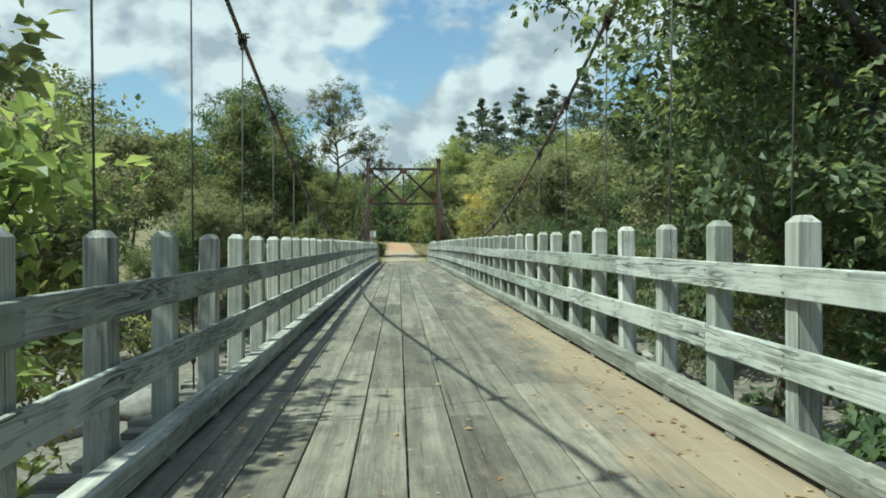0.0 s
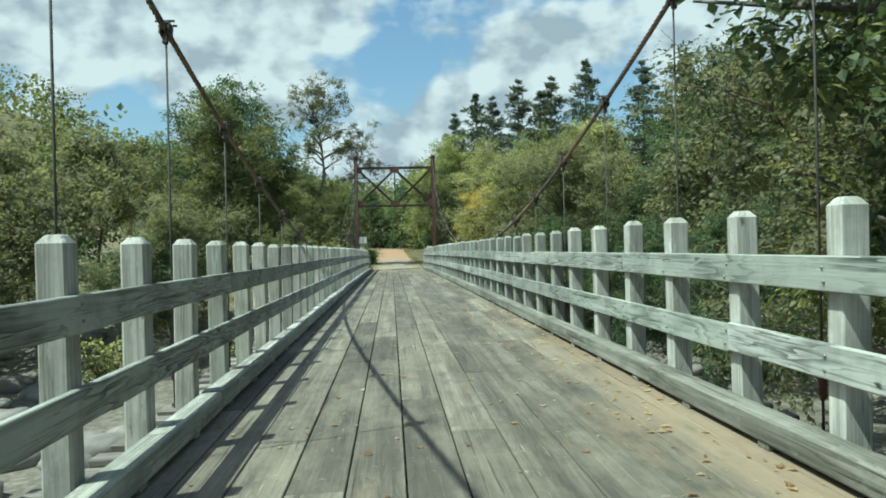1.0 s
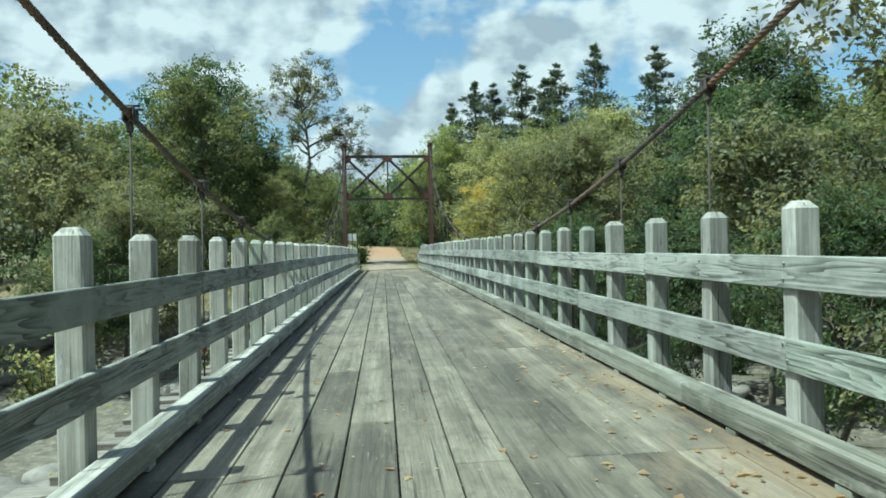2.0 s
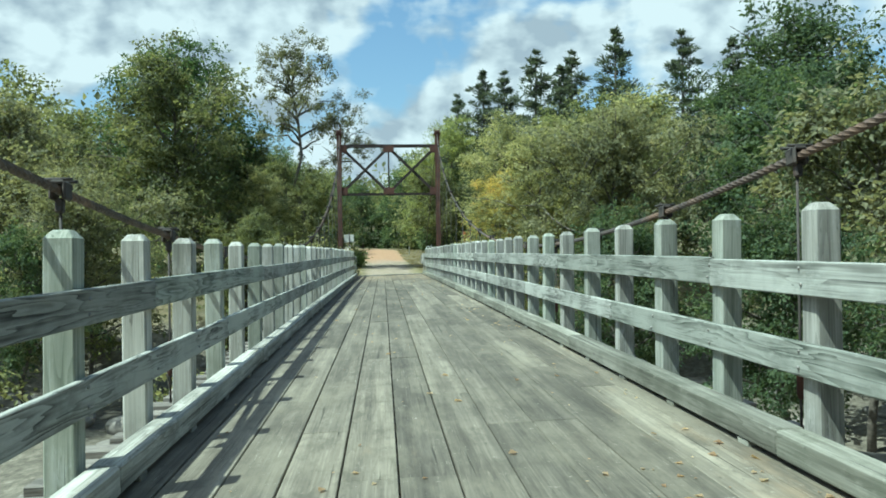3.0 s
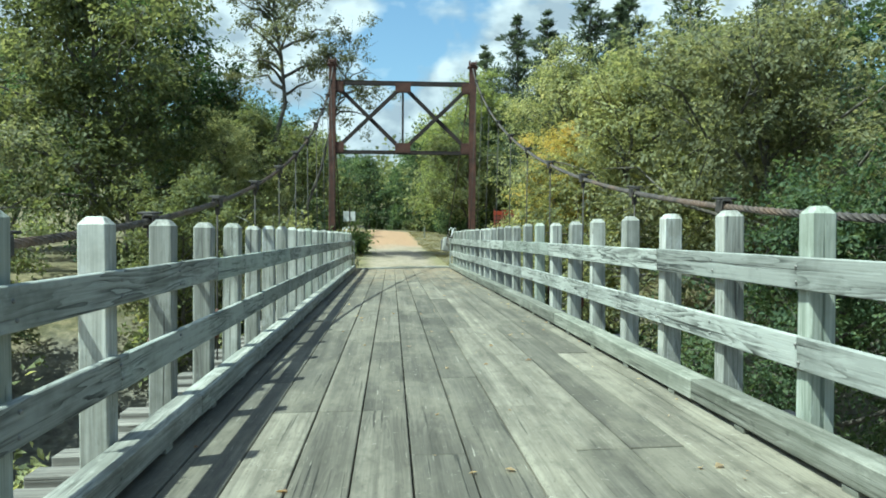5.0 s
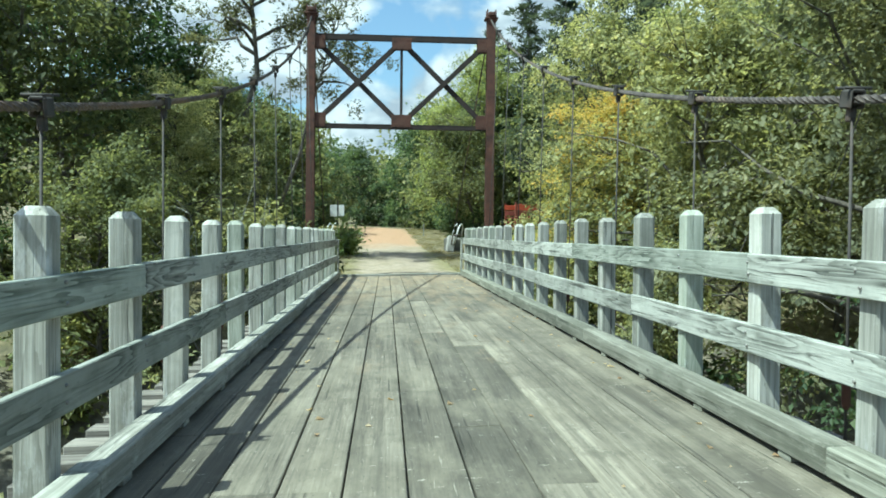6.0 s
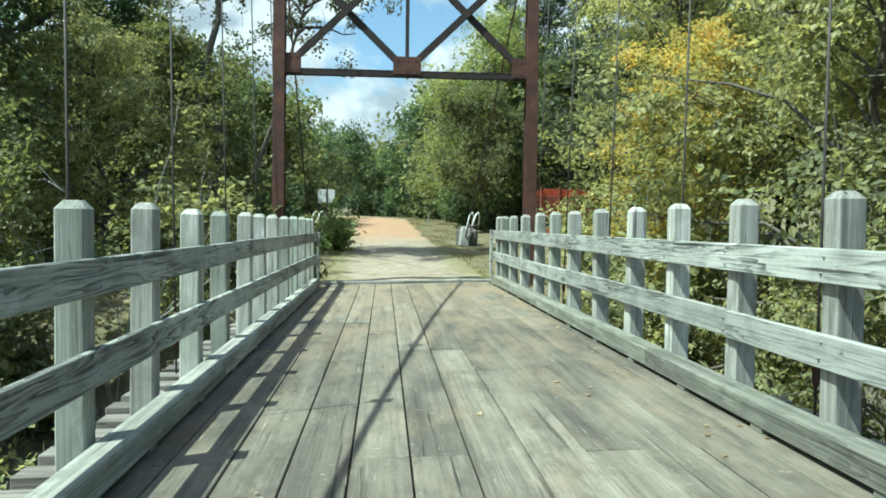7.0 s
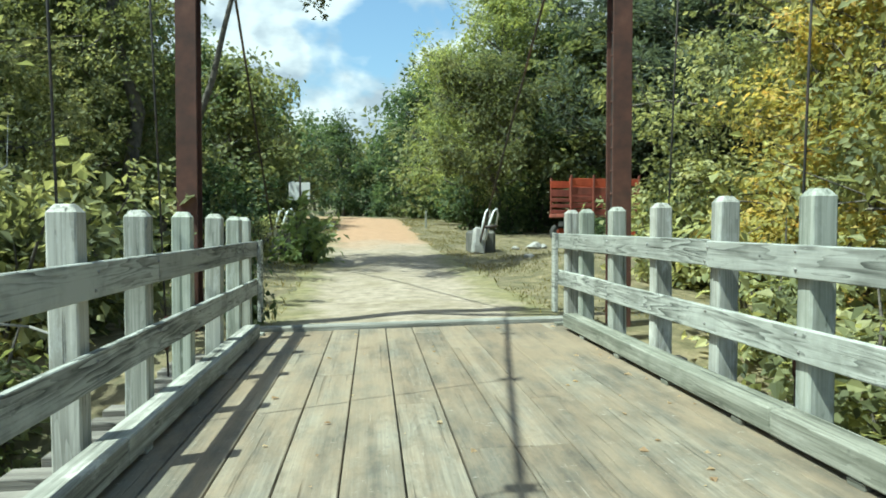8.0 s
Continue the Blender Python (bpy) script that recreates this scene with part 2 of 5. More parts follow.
M_PLANK = wood("deck_wood", (0.052, 0.046, 0.034), (0.132, 0.118, 0.09), (0.215, 0.195, 0.152), (0.088, 0.077, 0.057), 1, True, 0.0, 0.16)
M_RAIL = wood("rail_wood", (0.034, 0.036, 0.031), (0.20, 0.202, 0.18), (0.365, 0.37, 0.335), (0.13, 0.137, 0.117), 1, False, 0.24, 0.54)
M_CURB = wood("curb_wood", (0.075, 0.073, 0.06), (0.25, 0.245, 0.213), (0.44, 0.434, 0.385), (0.15, 0.15, 0.125), 1, False, 0.1, 0.2)
M_MOSSY = wood("mossy_curb_wood", (0.06, 0.058, 0.044), (0.165, 0.162, 0.13), (0.29, 0.285, 0.24), (0.08, 0.085, 0.06), 1, False, 0.08, 0.2)
M_POST = wood("post_wood", (0.085, 0.083, 0.07), (0.325, 0.318, 0.282), (0.52, 0.51, 0.462), (0.15, 0.15, 0.122), 2, False, 0.4, 0.16, 0.55)
M_TIE = wood("tie_wood", (0.08, 0.07, 0.06), (0.16, 0.145, 0.125), (0.25, 0.23, 0.20), (0.12, 0.11, 0.095), 0)
M_RUST = plain("rusty_red_paint", [(0.3, (0.036, 0.017, 0.012)), (0.55, (0.085, 0.033, 0.021)), (0.75, (0.13, 0.056, 0.036))], 3.0, 0.75, 0.0, 0.3, 0.004, second=(1.3, (0.04, 0.025, 0.019), 0.55))
# Dark rusted bracing steel; on the column cores it stands in for shade.
M_DARKSTEEL_SHADE = plain("dark_rusted_steel_and_shade", [(0.3, (0.014, 0.010, 0.009)), (0.6, (0.03, 0.019, 0.016)), (0.8, (0.06, 0.032, 0.024))], 4.0, 0.8, 0.0, 0.3, 0.004)
M_CABLE = plain("cable_steel", [(0.3, (0.045, 0.038, 0.034)), (0.7, (0.14, 0.115, 0.10))], 6.0, 0.6, 0.4, 0.2, 0.003, second=(0.5, (0.21, 0.13, 0.085), 0.5))
M_ROD = plain("rod_steel", [(0.3, (0.025, 0.022, 0.02)), (0.7, (0.065, 0.055, 0.048))], 8.0, 0.75, 0.0, 0.2, 0.003, second=(1.5, (0.11, 0.055, 0.035), 0.56))
M_BOLT = plain("galvanised_bolt", [(0.3, (0.16, 0.15, 0.14)), (0.7, (0.32, 0.31, 0.29))], 20.0, 0.5, 0.4)
M_STRINGER = plain("stringer_steel", [(0.3, (0.05, 0.04, 0.035)), (0.7, (0.13, 0.08, 0.06))], 2.0, 0.7, 0.3)
M_BARK = plain("bark", [(0.3, (0.045, 0.038, 0.03)), (0.7, (0.17, 0.15, 0.125))], 7.0, 0.9, 0, 0.8, 0.03)
M_TWIG = plain("bleached_twig", [(0.3, (0.18, 0.172, 0.155)), (0.7, (0.36, 0.35, 0.32))], 9.0, 0.85)
M_CONCRETE = plain("concrete", [(0.3, (0.24, 0.23, 0.21)), (0.7, (0.42, 0.41, 0.38))], 3.0, 0.9, 0, 0.4, 0.01, second=(0.9, (0.18, 0.18, 0.15), 0.55))
M_ROCK = plain("river_rock", [(0.3, (0.12, 0.11, 0.095)), (0.7, (0.28, 0.26, 0.23))], 1.2, 0.9, 0, 0.5, 0.04, second=(0.6, (0.15, 0.15, 0.13), 0.55))
M_OLDCONC = plain("stained_concrete", [(0.3, (0.05, 0.048, 0.042)), (0.7, (0.15, 0.145, 0.125))], 2.5, 0.95, 0, 0.5, 0.02)
M_WHITE = plain("white_sign_metal", [(0.3, (0.60, 0.61, 0.60)), (0.7, (0.75, 0.76, 0.74))], 3.0, 0.5, 0, 0.1)
M_REDPAINT = plain("red_machine_paint", [(0.3, (0.26, 0.045, 0.022)), (0.7, (0.46, 0.09, 0.04))], 2.0, 0.45, 0, 0.1, second=(1.4, (0.2, 0.07, 0.04), 0.6))
M_OLDRED = plain("rusted_red_paint", [(0.3, (0.10, 0.03, 0.02)), (0.7, (0.26, 0.07, 0.045))], 2.0, 0.7, 0, 0.2)
M_TYRE = plain("rubber", [(0.3, (0.02, 0.02, 0.02)), (0.7, (0.05, 0.05, 0.045))], 6.0, 0.85)

L_DARK = leaves("leaves_dark", [(0.028, 0.044, 0.024), (0.062, 0.097, 0.047), (0.128, 0.17, 0.082), (0.26, 0.28, 0.165)])
L_FOREST = leaves("leaves_deep_green", [(0.032, 0.054, 0.026), (0.066, 0.112, 0.048), (0.128, 0.19, 0.08), (0.26, 0.305, 0.155)])
L_NEAR = leaves("leaves_glossy_dark", [(0.03, 0.045, 0.025), (0.072, 0.10, 0.05), (0.165, 0.195, 0.10), (0.34, 0.345, 0.23)], 0.5, 0.45)
L_GREEN = leaves("leaves_green", [(0.058, 0.071, 0.038), (0.135, 0.158, 0.07), (0.235, 0.25, 0.118), (0.36, 0.345, 0.20)])
L_YELLOW = leaves("leaves_yellow_green", [(0.085, 0.098, 0.054), (0.20, 0.22, 0.108), (0.36, 0.37, 0.18), (0.52, 0.50, 0.27), (0.45, 0.39, 0.22)])
L_LIME = leaves("leaves_lime", [(0.07, 0.092, 0.04), (0.165, 0.195, 0.078), (0.29, 0.315, 0.12), (0.43, 0.42, 0.19)])
L_BROAD = leaves("broad_leaves", [(0.09, 0.13, 0.06), (0.18, 0.24, 0.10), (0.30, 0.36, 0.15), (0.42, 0.46, 0.24)], 0.5, 0.32)
L_OLIVE = leaves("leaves_olive", [(0.055, 0.062, 0.038), (0.122, 0.131, 0.074), (0.205, 0.206, 0.12), (0.31, 0.288, 0.175)])
L_AUTUMN = leaves("leaves_autumn", [(0.14, 0.15, 0.055), (0.32, 0.30, 0.105), (0.50, 0.38, 0.12), (0.55, 0.30, 0.12)])
L_PINE = leaves("pine_needles", [(0.045, 0.062, 0.048), (0.085, 0.108, 0.08), (0.14, 0.165, 0.12)])
L_GRASS = leaves("grass_blades", [(0.08, 0.088, 0.034), (0.165, 0.15, 0.066), (0.27, 0.23, 0.12), (0.35, 0.29, 0.17)], 0.5, 0.6)
L_LITTER = leaves("fallen_leaves", [(0.20, 0.12, 0.07), (0.36, 0.25, 0.15), (0.52, 0.42, 0.28), (0.60, 0.56, 0.46)], 0.5, 0.7)


# ---- mesh helpers ----
def part(name, bm, mat, parent=None, label="", m=None):
    me = bm
    if isinstance(bm, bmesh.types.BMesh):
        me = bpy.data.meshes.new(name)
        bm.to_mesh(me)
        bm.free()
    if not me.materials:
        me.materials.append(mat)
    ob = new(name, me)
    if parent is not None:
        ob.parent = parent
    if m is not None:
        ob.matrix_local = m
    if label:
        ob["label"] = label
    return ob


def box_bm(sx, sy, sz, bevel=0.006, bm=None, at=(0, 0, 0), turn=None):
    own = bm is None
    bm = bm or bmesh.new()
    r = bmesh.ops.create_cube(bm, size=1.0)
    vs = r["verts"]
    bmesh.ops.scale(bm, vec=(sx, sy, sz), verts=vs)
    if bevel:
        es = list({e for v in vs for e in v.link_edges})
        r = bmesh.ops.bevel(bm, geom=es, offset=bevel, segments=1, affect="EDGES")
        vs = list({v for f in r["faces"] for v in f.verts})
    mt = Matrix.Translation(at) @ (turn or Matrix.Identity(4))
    bmesh.ops.transform(bm, matrix=mt, verts=vs)
    return bm


def mesh_of(name, bm, mat):
    me = bpy.data.meshes.new(name)
    bm.to_mesh(me)
    bm.free()
    me.materials.append(mat)
    return me


def tube(points, radii, sides=8, cap=True, bm=None):
    bm = bm or bmesh.new()
    points = [tuple(float(c) for c in p) for p in points]
    rings = []
    side = Vector((1, 0, 0))
    for i, p in enumerate(points):
        p = Vector([float(c) for c in p])
        a, b = Vector(points[max(i - 1, 0)]), Vector(points[min(i + 1, len(points) - 1)])
        d = (b - a).normalized()
        u = side - side.dot(d) * d
        if u.length < 0.1:
            u = Vector((0, 1, 0)) - d.y * d
        u.normalize()
        side = u
        v = d.cross(u)
        r = float(radii[i]) if hasattr(radii, "__len__") else radii
        rings.append([bm.verts.new(p + r * (math.cos(k * 2 * math.pi / sides) * u + math.sin(k * 2 * math.pi / sides) * v)) for k in range(sides)])
    for a, b in zip(rings, rings[1:]):
        for k in range(sides):
            f = bm.faces.new((a[k], a[(k + 1) % sides], b[(k + 1) % sides], b[k]))
            f.smooth = True
    if cap:
        bm.faces.new(rings[0][::-1])
        bm.faces.new(rings[-1])
    return bm


def raw_mesh(name, verts, tris, mat, smooth=False):
    me = bpy.data.meshes.new(name)
    me.vertices.add(len(verts))
    me.vertices.foreach_set("co", np.asarray(verts, np.float32).ravel())
    n, k = tris.shape
    me.loops.add(n * k)
    me.loops.foreach_set("vertex_index", np.asarray(tris, np.int32).ravel())
    me.polygons.add(n)
    me.polygons.foreach_set("loop_start", np.arange(0, n * k, k, dtype=np.int32))
    me.polygons.foreach_set("use_smooth", np.full(n, smooth))
    me.update(calc_edges=True)
    me.materials.append(mat)
    return me


def unit(v):
    return v / np.maximum(np.linalg.norm(v, axis=-1, keepdims=True), 1e-6)


def leaf_mesh(name, c, axis, normal, length, width, mat, fold=0.25):
    """Folded kite leaves: base, two side points, tip."""
    axis = unit(axis)
    side = unit(np.cross(axis, normal))
    up = np.cross(side, axis)
    ln, wd = length[:, None], width[:, None]
    mid = c + axis * ln * 0.42 + up * wd * fold
    v = np.stack([c, mid + side * wd, c + axis * ln - up * ln * 0.12, mid - side * wd], 1).reshape(-1, 3)
    b = np.arange(len(c))[:, None] * 4
    t = np.stack([b + [0, 1, 2], b + [0, 2, 3]], 1).reshape(-1, 3)
    return raw_mesh(name, v, t, mat)


def clump_leaves(rng, centres, radii, count, leaf, flat=0.62, spray=16):
    """Leaves in flat drooping sprays, the sprays spread through soft clumps and thicker at their upper outside."""
    k = max(8, count // spray)
    w = radii**2
    which = rng.choice(len(centres), k, p=w / w.sum())
    d = unit(rng.normal(size=(k, 3)))
    d[:, 2] = np.where(rng.random(k) < 0.3, np.abs(d[:, 2]), d[:, 2])
    rad = radii[which] * (rng.random(k) ** 0.45)
    mid = centres[which] + d * rad[:, None] * np.array([1, 1, flat])
    out = unit(d * 0.9 + rng.normal(size=(k, 3)) * 0.5 + np.array([0, 0, -0.25]))
    tilt = np.array([0, 0, 1.0]) + d * 0.45 + rng.normal(size=(k, 3)) * 0.38
    size = rng.uniform(0.6, 1.5, k)
    j = rng.integers(0, k, count)
    run = rng.uniform(-1.0, 1.0, count) * leaf * 2.6 * size[j]
    side = unit(np.cross(out, tilt))[j]
    across = rng.normal(size=count) * leaf * 0.9
    c = mid[j] + out[j] * run[:, None] + side * across[:, None] + rng.normal(size=(count, 3)) * leaf * 0.35
    axis = out[j] * 0.7 + side * (np.sign(across) * 0.7)[:, None] + rng.normal(size=(count, 3)) * 0.35 + np.array([0, 0, -0.3])
    normal = tilt[j] + rng.normal(size=(count, 3)) * 0.3
    ln = leaf * rng.uniform(0.6, 1.35, count)
    return c, axis, normal, ln, ln * rng.uniform(0.26, 0.4, count)


def branch_points(rng, a, b, sag, n=6, wob=0.06):
    a, b = np.array(a, float), np.array(b, float)
    t = np.linspace(0, 1, n)[:, None]
    p = a + (b - a) * t
    p[:, 2] += sag * np.sin(t[:, 0] * math.pi)
    p[1:-1] += rng.normal(size=(n - 2, 3)) * wob * np.linalg.norm(b - a) * 0.5
    return p


def broadleaf(h, r, low, limbs, per, count, leaf, seed, mat, label, trunk_r=0.16, lean=0.0, clump=0.26, name="tree", flat=0.62, thin=1.0, clear=None, over=(), rag=(0.55, 1.3)):
    """A tree: tapered trunk with limbs, and a crown of leaves in uneven clumps."""
    rng = np.random.default_rng(seed)
    root = new(name)
    bm = bmesh.new()
    top = np.array([lean * h, rng.normal() * 0.05 * h, h * 0.86])
    tp = branch_points(rng, (0, 0, -0.5), top, 0, 8, 0.05)
    tube([tuple(p) for p in tp], list(np.linspace(trunk_r, trunk_r * 0.22, len(tp))), 7, True, bm)
    cc, cr = [], []
    for i in range(limbs):
        f = (i + 0.5) / limbs
        z0 = low + (0.92 - low) * f
        k = min(int(z0 / 0.95 * 7), 6)
        base = tp[k] + (tp[k + 1] - tp[k]) * (z0 / 0.95 * 7 - k)
        ang = i * 2.4 + rng.normal() * 0.4
        prof = (math.sin(math.pi * min(1.0, 0.18 + 0.82 * f) ** 0.8) ** 0.6) * rng.uniform(*rag)
        reach = r * prof
        rise = reach * rng.uniform(0.05, 0.55) + h * 0.10 * f
        tip = base + np.array([math.cos(ang) * reach, math.sin(ang) * reach, rise])
        while clear and tip[0] < clear[0] - 0.9 + 0.35 * tip[1] - 0.9 * max(0, tip[2] - clear[1]) and abs(tip[0] - base[0]) > 0.4:
            tip = base + (tip - base) * 0.8
        bp = branch_points(rng, base, tip, reach * 0.08, 6)
        tube([tuple(p) for p in bp], list(np.linspace(trunk_r * (0.5 - 0.25 * f), 0.012, 6)), 5, False, bm)
        for j in range(per):
            t = rng.uniform(0.35, 1.05)
            if j % 2 == 0:
                q = base + (tip - base) * t * 0.85
                e = q + unit(rng.normal(size=3) + np.array([math.cos(ang), math.sin(ang), 0.5])) * r * rng.uniform(0.25, 0.5)
                tube([tuple(q), tuple(q + (e - q) * 0.5 + rng.normal(size=3) * 0.05 * r), tuple(e)], [0.016, 0.011, 0.005], 3, False, bm)
            p = base + (tip - base) * t + rng.normal(size=3) * r * 0.13 * thin
            cc.append(p)
            cr.append(r * clump * rng.uniform(0.4, 1.35))
    for j in range(per):
        cc.append(top + rng.normal(size=3) * r * 0.2 + np.array([0, 0, h * 0.06]))
        cr.append(r * clump * rng.uniform(0.5, 0.9))
    for tip in over:
        tip = np.array(tip)
        base = tp[4]
        bp = branch_points(rng, base, tip, 0.4, 6, 0.04)
        tube([tuple(p) for p in bp], list(np.linspace(0.11, 0.015, 6)), 5, False, bm)
        for t in np.linspace(0.45, 1.03, 9):
            cc.append(base + (tip - base) * t + rng.normal(size=3) * 0.35)
            cr.append(rng.uniform(0.45, 0.8))
    cc, cr = np.array(cc), np.array(cr)
    lv = clump_leaves(rng, cc, cr, count, leaf, flat)
    kz = h / np.percentile(lv[0][:, 2], 99.6)
    kr = r / np.percentile(np.hypot(lv[0][:, 0] - top[0] * 0.5, lv[0][:, 1]), 95)
    lv = (lv[0] * (kr, kr, kz), *lv[1:])
    if clear:
        lx, ly, lz = lv[0].T
        ok = lx > clear[0] + 0.35 * ly - 0.9 * np.maximum(0, lz - clear[1])
        lv = tuple(v[ok] for v in lv)
    bmesh.ops.scale(bm, vec=(kr, kr, kz), verts=bm.verts)
    part("trunk", bm, M_BARK, root, "grey-brown bark")
    me = leaf_mesh("crown", *lv, mat)
    part("crown", me, mat, root)
    return tagged(root, label, "tree")


def conifer(h, r, whorls, count, leaf, seed, label):
    """A pine: straight trunk, uneven limbs that turn up at their tips, needles in flat tufts with gaps between."""
    rng = np.random.default_rng(seed)
    root = new("pine_tree")
    bm = bmesh.new()
    tube([(0, 0, -0.5), (0.10, 0, h * 0.35), (-0.08, 0.1, h * 0.7), (0, 0.04, h * 0.985)], [h * 0.014, h * 0.011, h * 0.006, 0.01], 7, True, bm)
    limb = []
    for i in range(whorls):
        f = i / (whorls - 1)
        for k in range(5 if f < 0.75 else 4):
            if rng.random() < 0.22:
                continue
            limb.append((float(np.clip(f + rng.normal() * 0.016, 0, 1)), k * 1.26 + i * 0.9 + rng.normal() * 0.45))
    cs, ax = [], []
    for f, ang in limb:
        z = h * (0.16 + 0.81 * f)
        reach = r * (1 - f) ** 0.9 * rng.uniform(0.5, 1.15) + 0.10
        d = np.array([math.cos(ang), math.sin(ang), -0.08 + 0.55 * f * f + rng.normal() * 0.10])
        a = np.array([0, 0, z])
        t = np.linspace(0, 1, 5)[:, None]
        bp = a + d * reach * t + np.array([0, 0, 0.20 * reach]) * t**2.5 + rng.normal(size=(5, 3)) * 0.03 * reach * t
        tube([tuple(p) for p in bp], [0.05, 0.04, 0.03, 0.02, 0.008], 4, False, bm)
        side = np.array([-d[1], d[0], 0])
        tufts = max(3, int(reach * 3.6))
        t0 = rng.uniform(0.22, 1.02, tufts)
        tc = np.stack([np.interp(t0, t[:, 0], bp[:, i]) for i in range(3)], -1)
        tc = tc + side * (rng.normal(size=tufts) * 0.24 * reach * (1.1 - 0.7 * t0))[:, None]
        tc[:, 2] += rng.uniform(-0.12, 0.16, tufts)
        n = int(count / len(limb) * (0.3 + 1.3 * (1 - f)))
        w = rng.integers(0, tufts, n)
        q = rng.normal(size=(n, 3)) * np.array([0.30, 0.30, 0.13]) * min(1.15, 0.13 + reach * 0.30)
        cs.append(tc[w] + q)
        ax.append(unit(q) + d * 0.4 + np.array([0, 0, 0.45]))
    part("trunk", bm, M_BARK, root, "dark straight trunk")
    c, a = np.concatenate(cs), np.concatenate(ax)
    n = len(c)
    ln = leaf * rng.uniform(0.6, 1.3, n)
    me = leaf_mesh("crown", c, a, np.array([0, 0, 1.0]) + rng.normal(size=(n, 3)) * 0.5, ln, ln * 0.15, L_PINE)
    part("crown", me, L_PINE, root)
    return tagged(root, label, "tree")


def shrub(w, h, count, leaf, seed, mat, label, name="shrub"):
    rng = np.random.default_rng(seed)
    root = new(name)
    bm = bmesh.new()
    cc, cr = [], []
    for i in range(11):
        a = i * 2.4 + rng.normal() * 0.3
        q = rng.uniform(0.15, 1.0)
        tip = (math.cos(a) * w * q * 0.7, math.sin(a) * w * q * 0.7, h * rng.uniform(0.45, 0.95) * (1.1 - q * 0.45))
        bp = branch_points(rng, (math.cos(a) * 0.12, math.sin(a) * 0.12, -0.3), tip, 0.1 * h, 5)
        tube([tuple(p) for p in bp], [0.03, 0.025, 0.02, 0.014, 0.007], 4, False, bm)
        for t in (0.35, 0.65, 1.0):
            cc.append(bp[0] + (bp[-1] - bp[0]) * t + rng.normal(size=3) * 0.1 * w)
            cr.append(w * rng.uniform(0.22, 0.4))
    part("woody_base", bm, M_BARK, root)
    part("foliage", leaf_mesh("foliage", *clump_leaves(rng, np.array(cc), np.array(cr), count, leaf, 0.8), mat), mat, root)
    return tagged(root, label, "shrub")


# ---- ground ----
def smooth01(t):
    t = np.clip(t, 0, 1)
    return t * t * (3 - 2 * t)


def road_x(y):
    return 0.45 - 0.022 * (y - 63.0)


def road_z(y):
    return np.interp(y, [-60, -3, 61, 64, 70, 76, 85, 95, 110, 140, 300, 3000], [0.3, -0.12, 0.12, 0.17, 0.42, 0.7, 1.2, 1.75, 2.0, 2.2, 3.0, 3.0])


def ground_z(x, y):
    x, y = np.asarray(x, float), np.asarray(y, float)
    bed = -4.9 + 0.35 * np.sin(x * 0.21 + 1.0) * np.cos(y * 0.19) + 0.18 * np.sin(x * 0.7 + y * 0.5)
    wig = 2.0 * np.sin(x * 0.09 + 0.6) * np.minimum(1, np.abs(x) / 8)
    near = smooth01((y - (1.0 + wig)) / 15.0)
    far = smooth01((61.0 + wig - y) / 11.0)
    side = smooth01((np.abs(x - 0.4) - 3.0) / 5.0)
    top = road_z(y) + side * (0.25 * np.sin(x * 0.31) * np.cos(y * 0.23) - 0.15)
    z = top + (bed - top) * np.minimum(near, far)
    z = z + 0.40 * np.exp(-(((x - 4.9) / 1.7) ** 2) - ((y - 69) / 4.5) ** 2) + 0.22 * np.exp(-(((x + 3.6) / 1.3) ** 2) - ((y - 68) / 4) ** 2)
    # wooded ridges in the distance
    back, out = smooth01((y - 100) / 70), smooth01((np.abs(x) - 70) / 90)
    z = z + back * 46 * np.exp(-(((x + 130) / 75) ** 2) - ((y - 235) / 95) ** 2)
    z = z + back * 30 * np.exp(-(((x + 30) / 120) ** 2) - ((y - 470) / 120) ** 2)
    z = z + back * 40 * np.exp(-(((x - 150) / 90) ** 2) - ((y - 250) / 120) ** 2)
    z = z + out * 26 * np.exp(-(((x + 280) / 120) ** 2) - ((y - 60) / 150) ** 2) + out * 24 * np.exp(-(((x - 260) / 120) ** 2) - ((y - 20) / 150) ** 2)
    return z


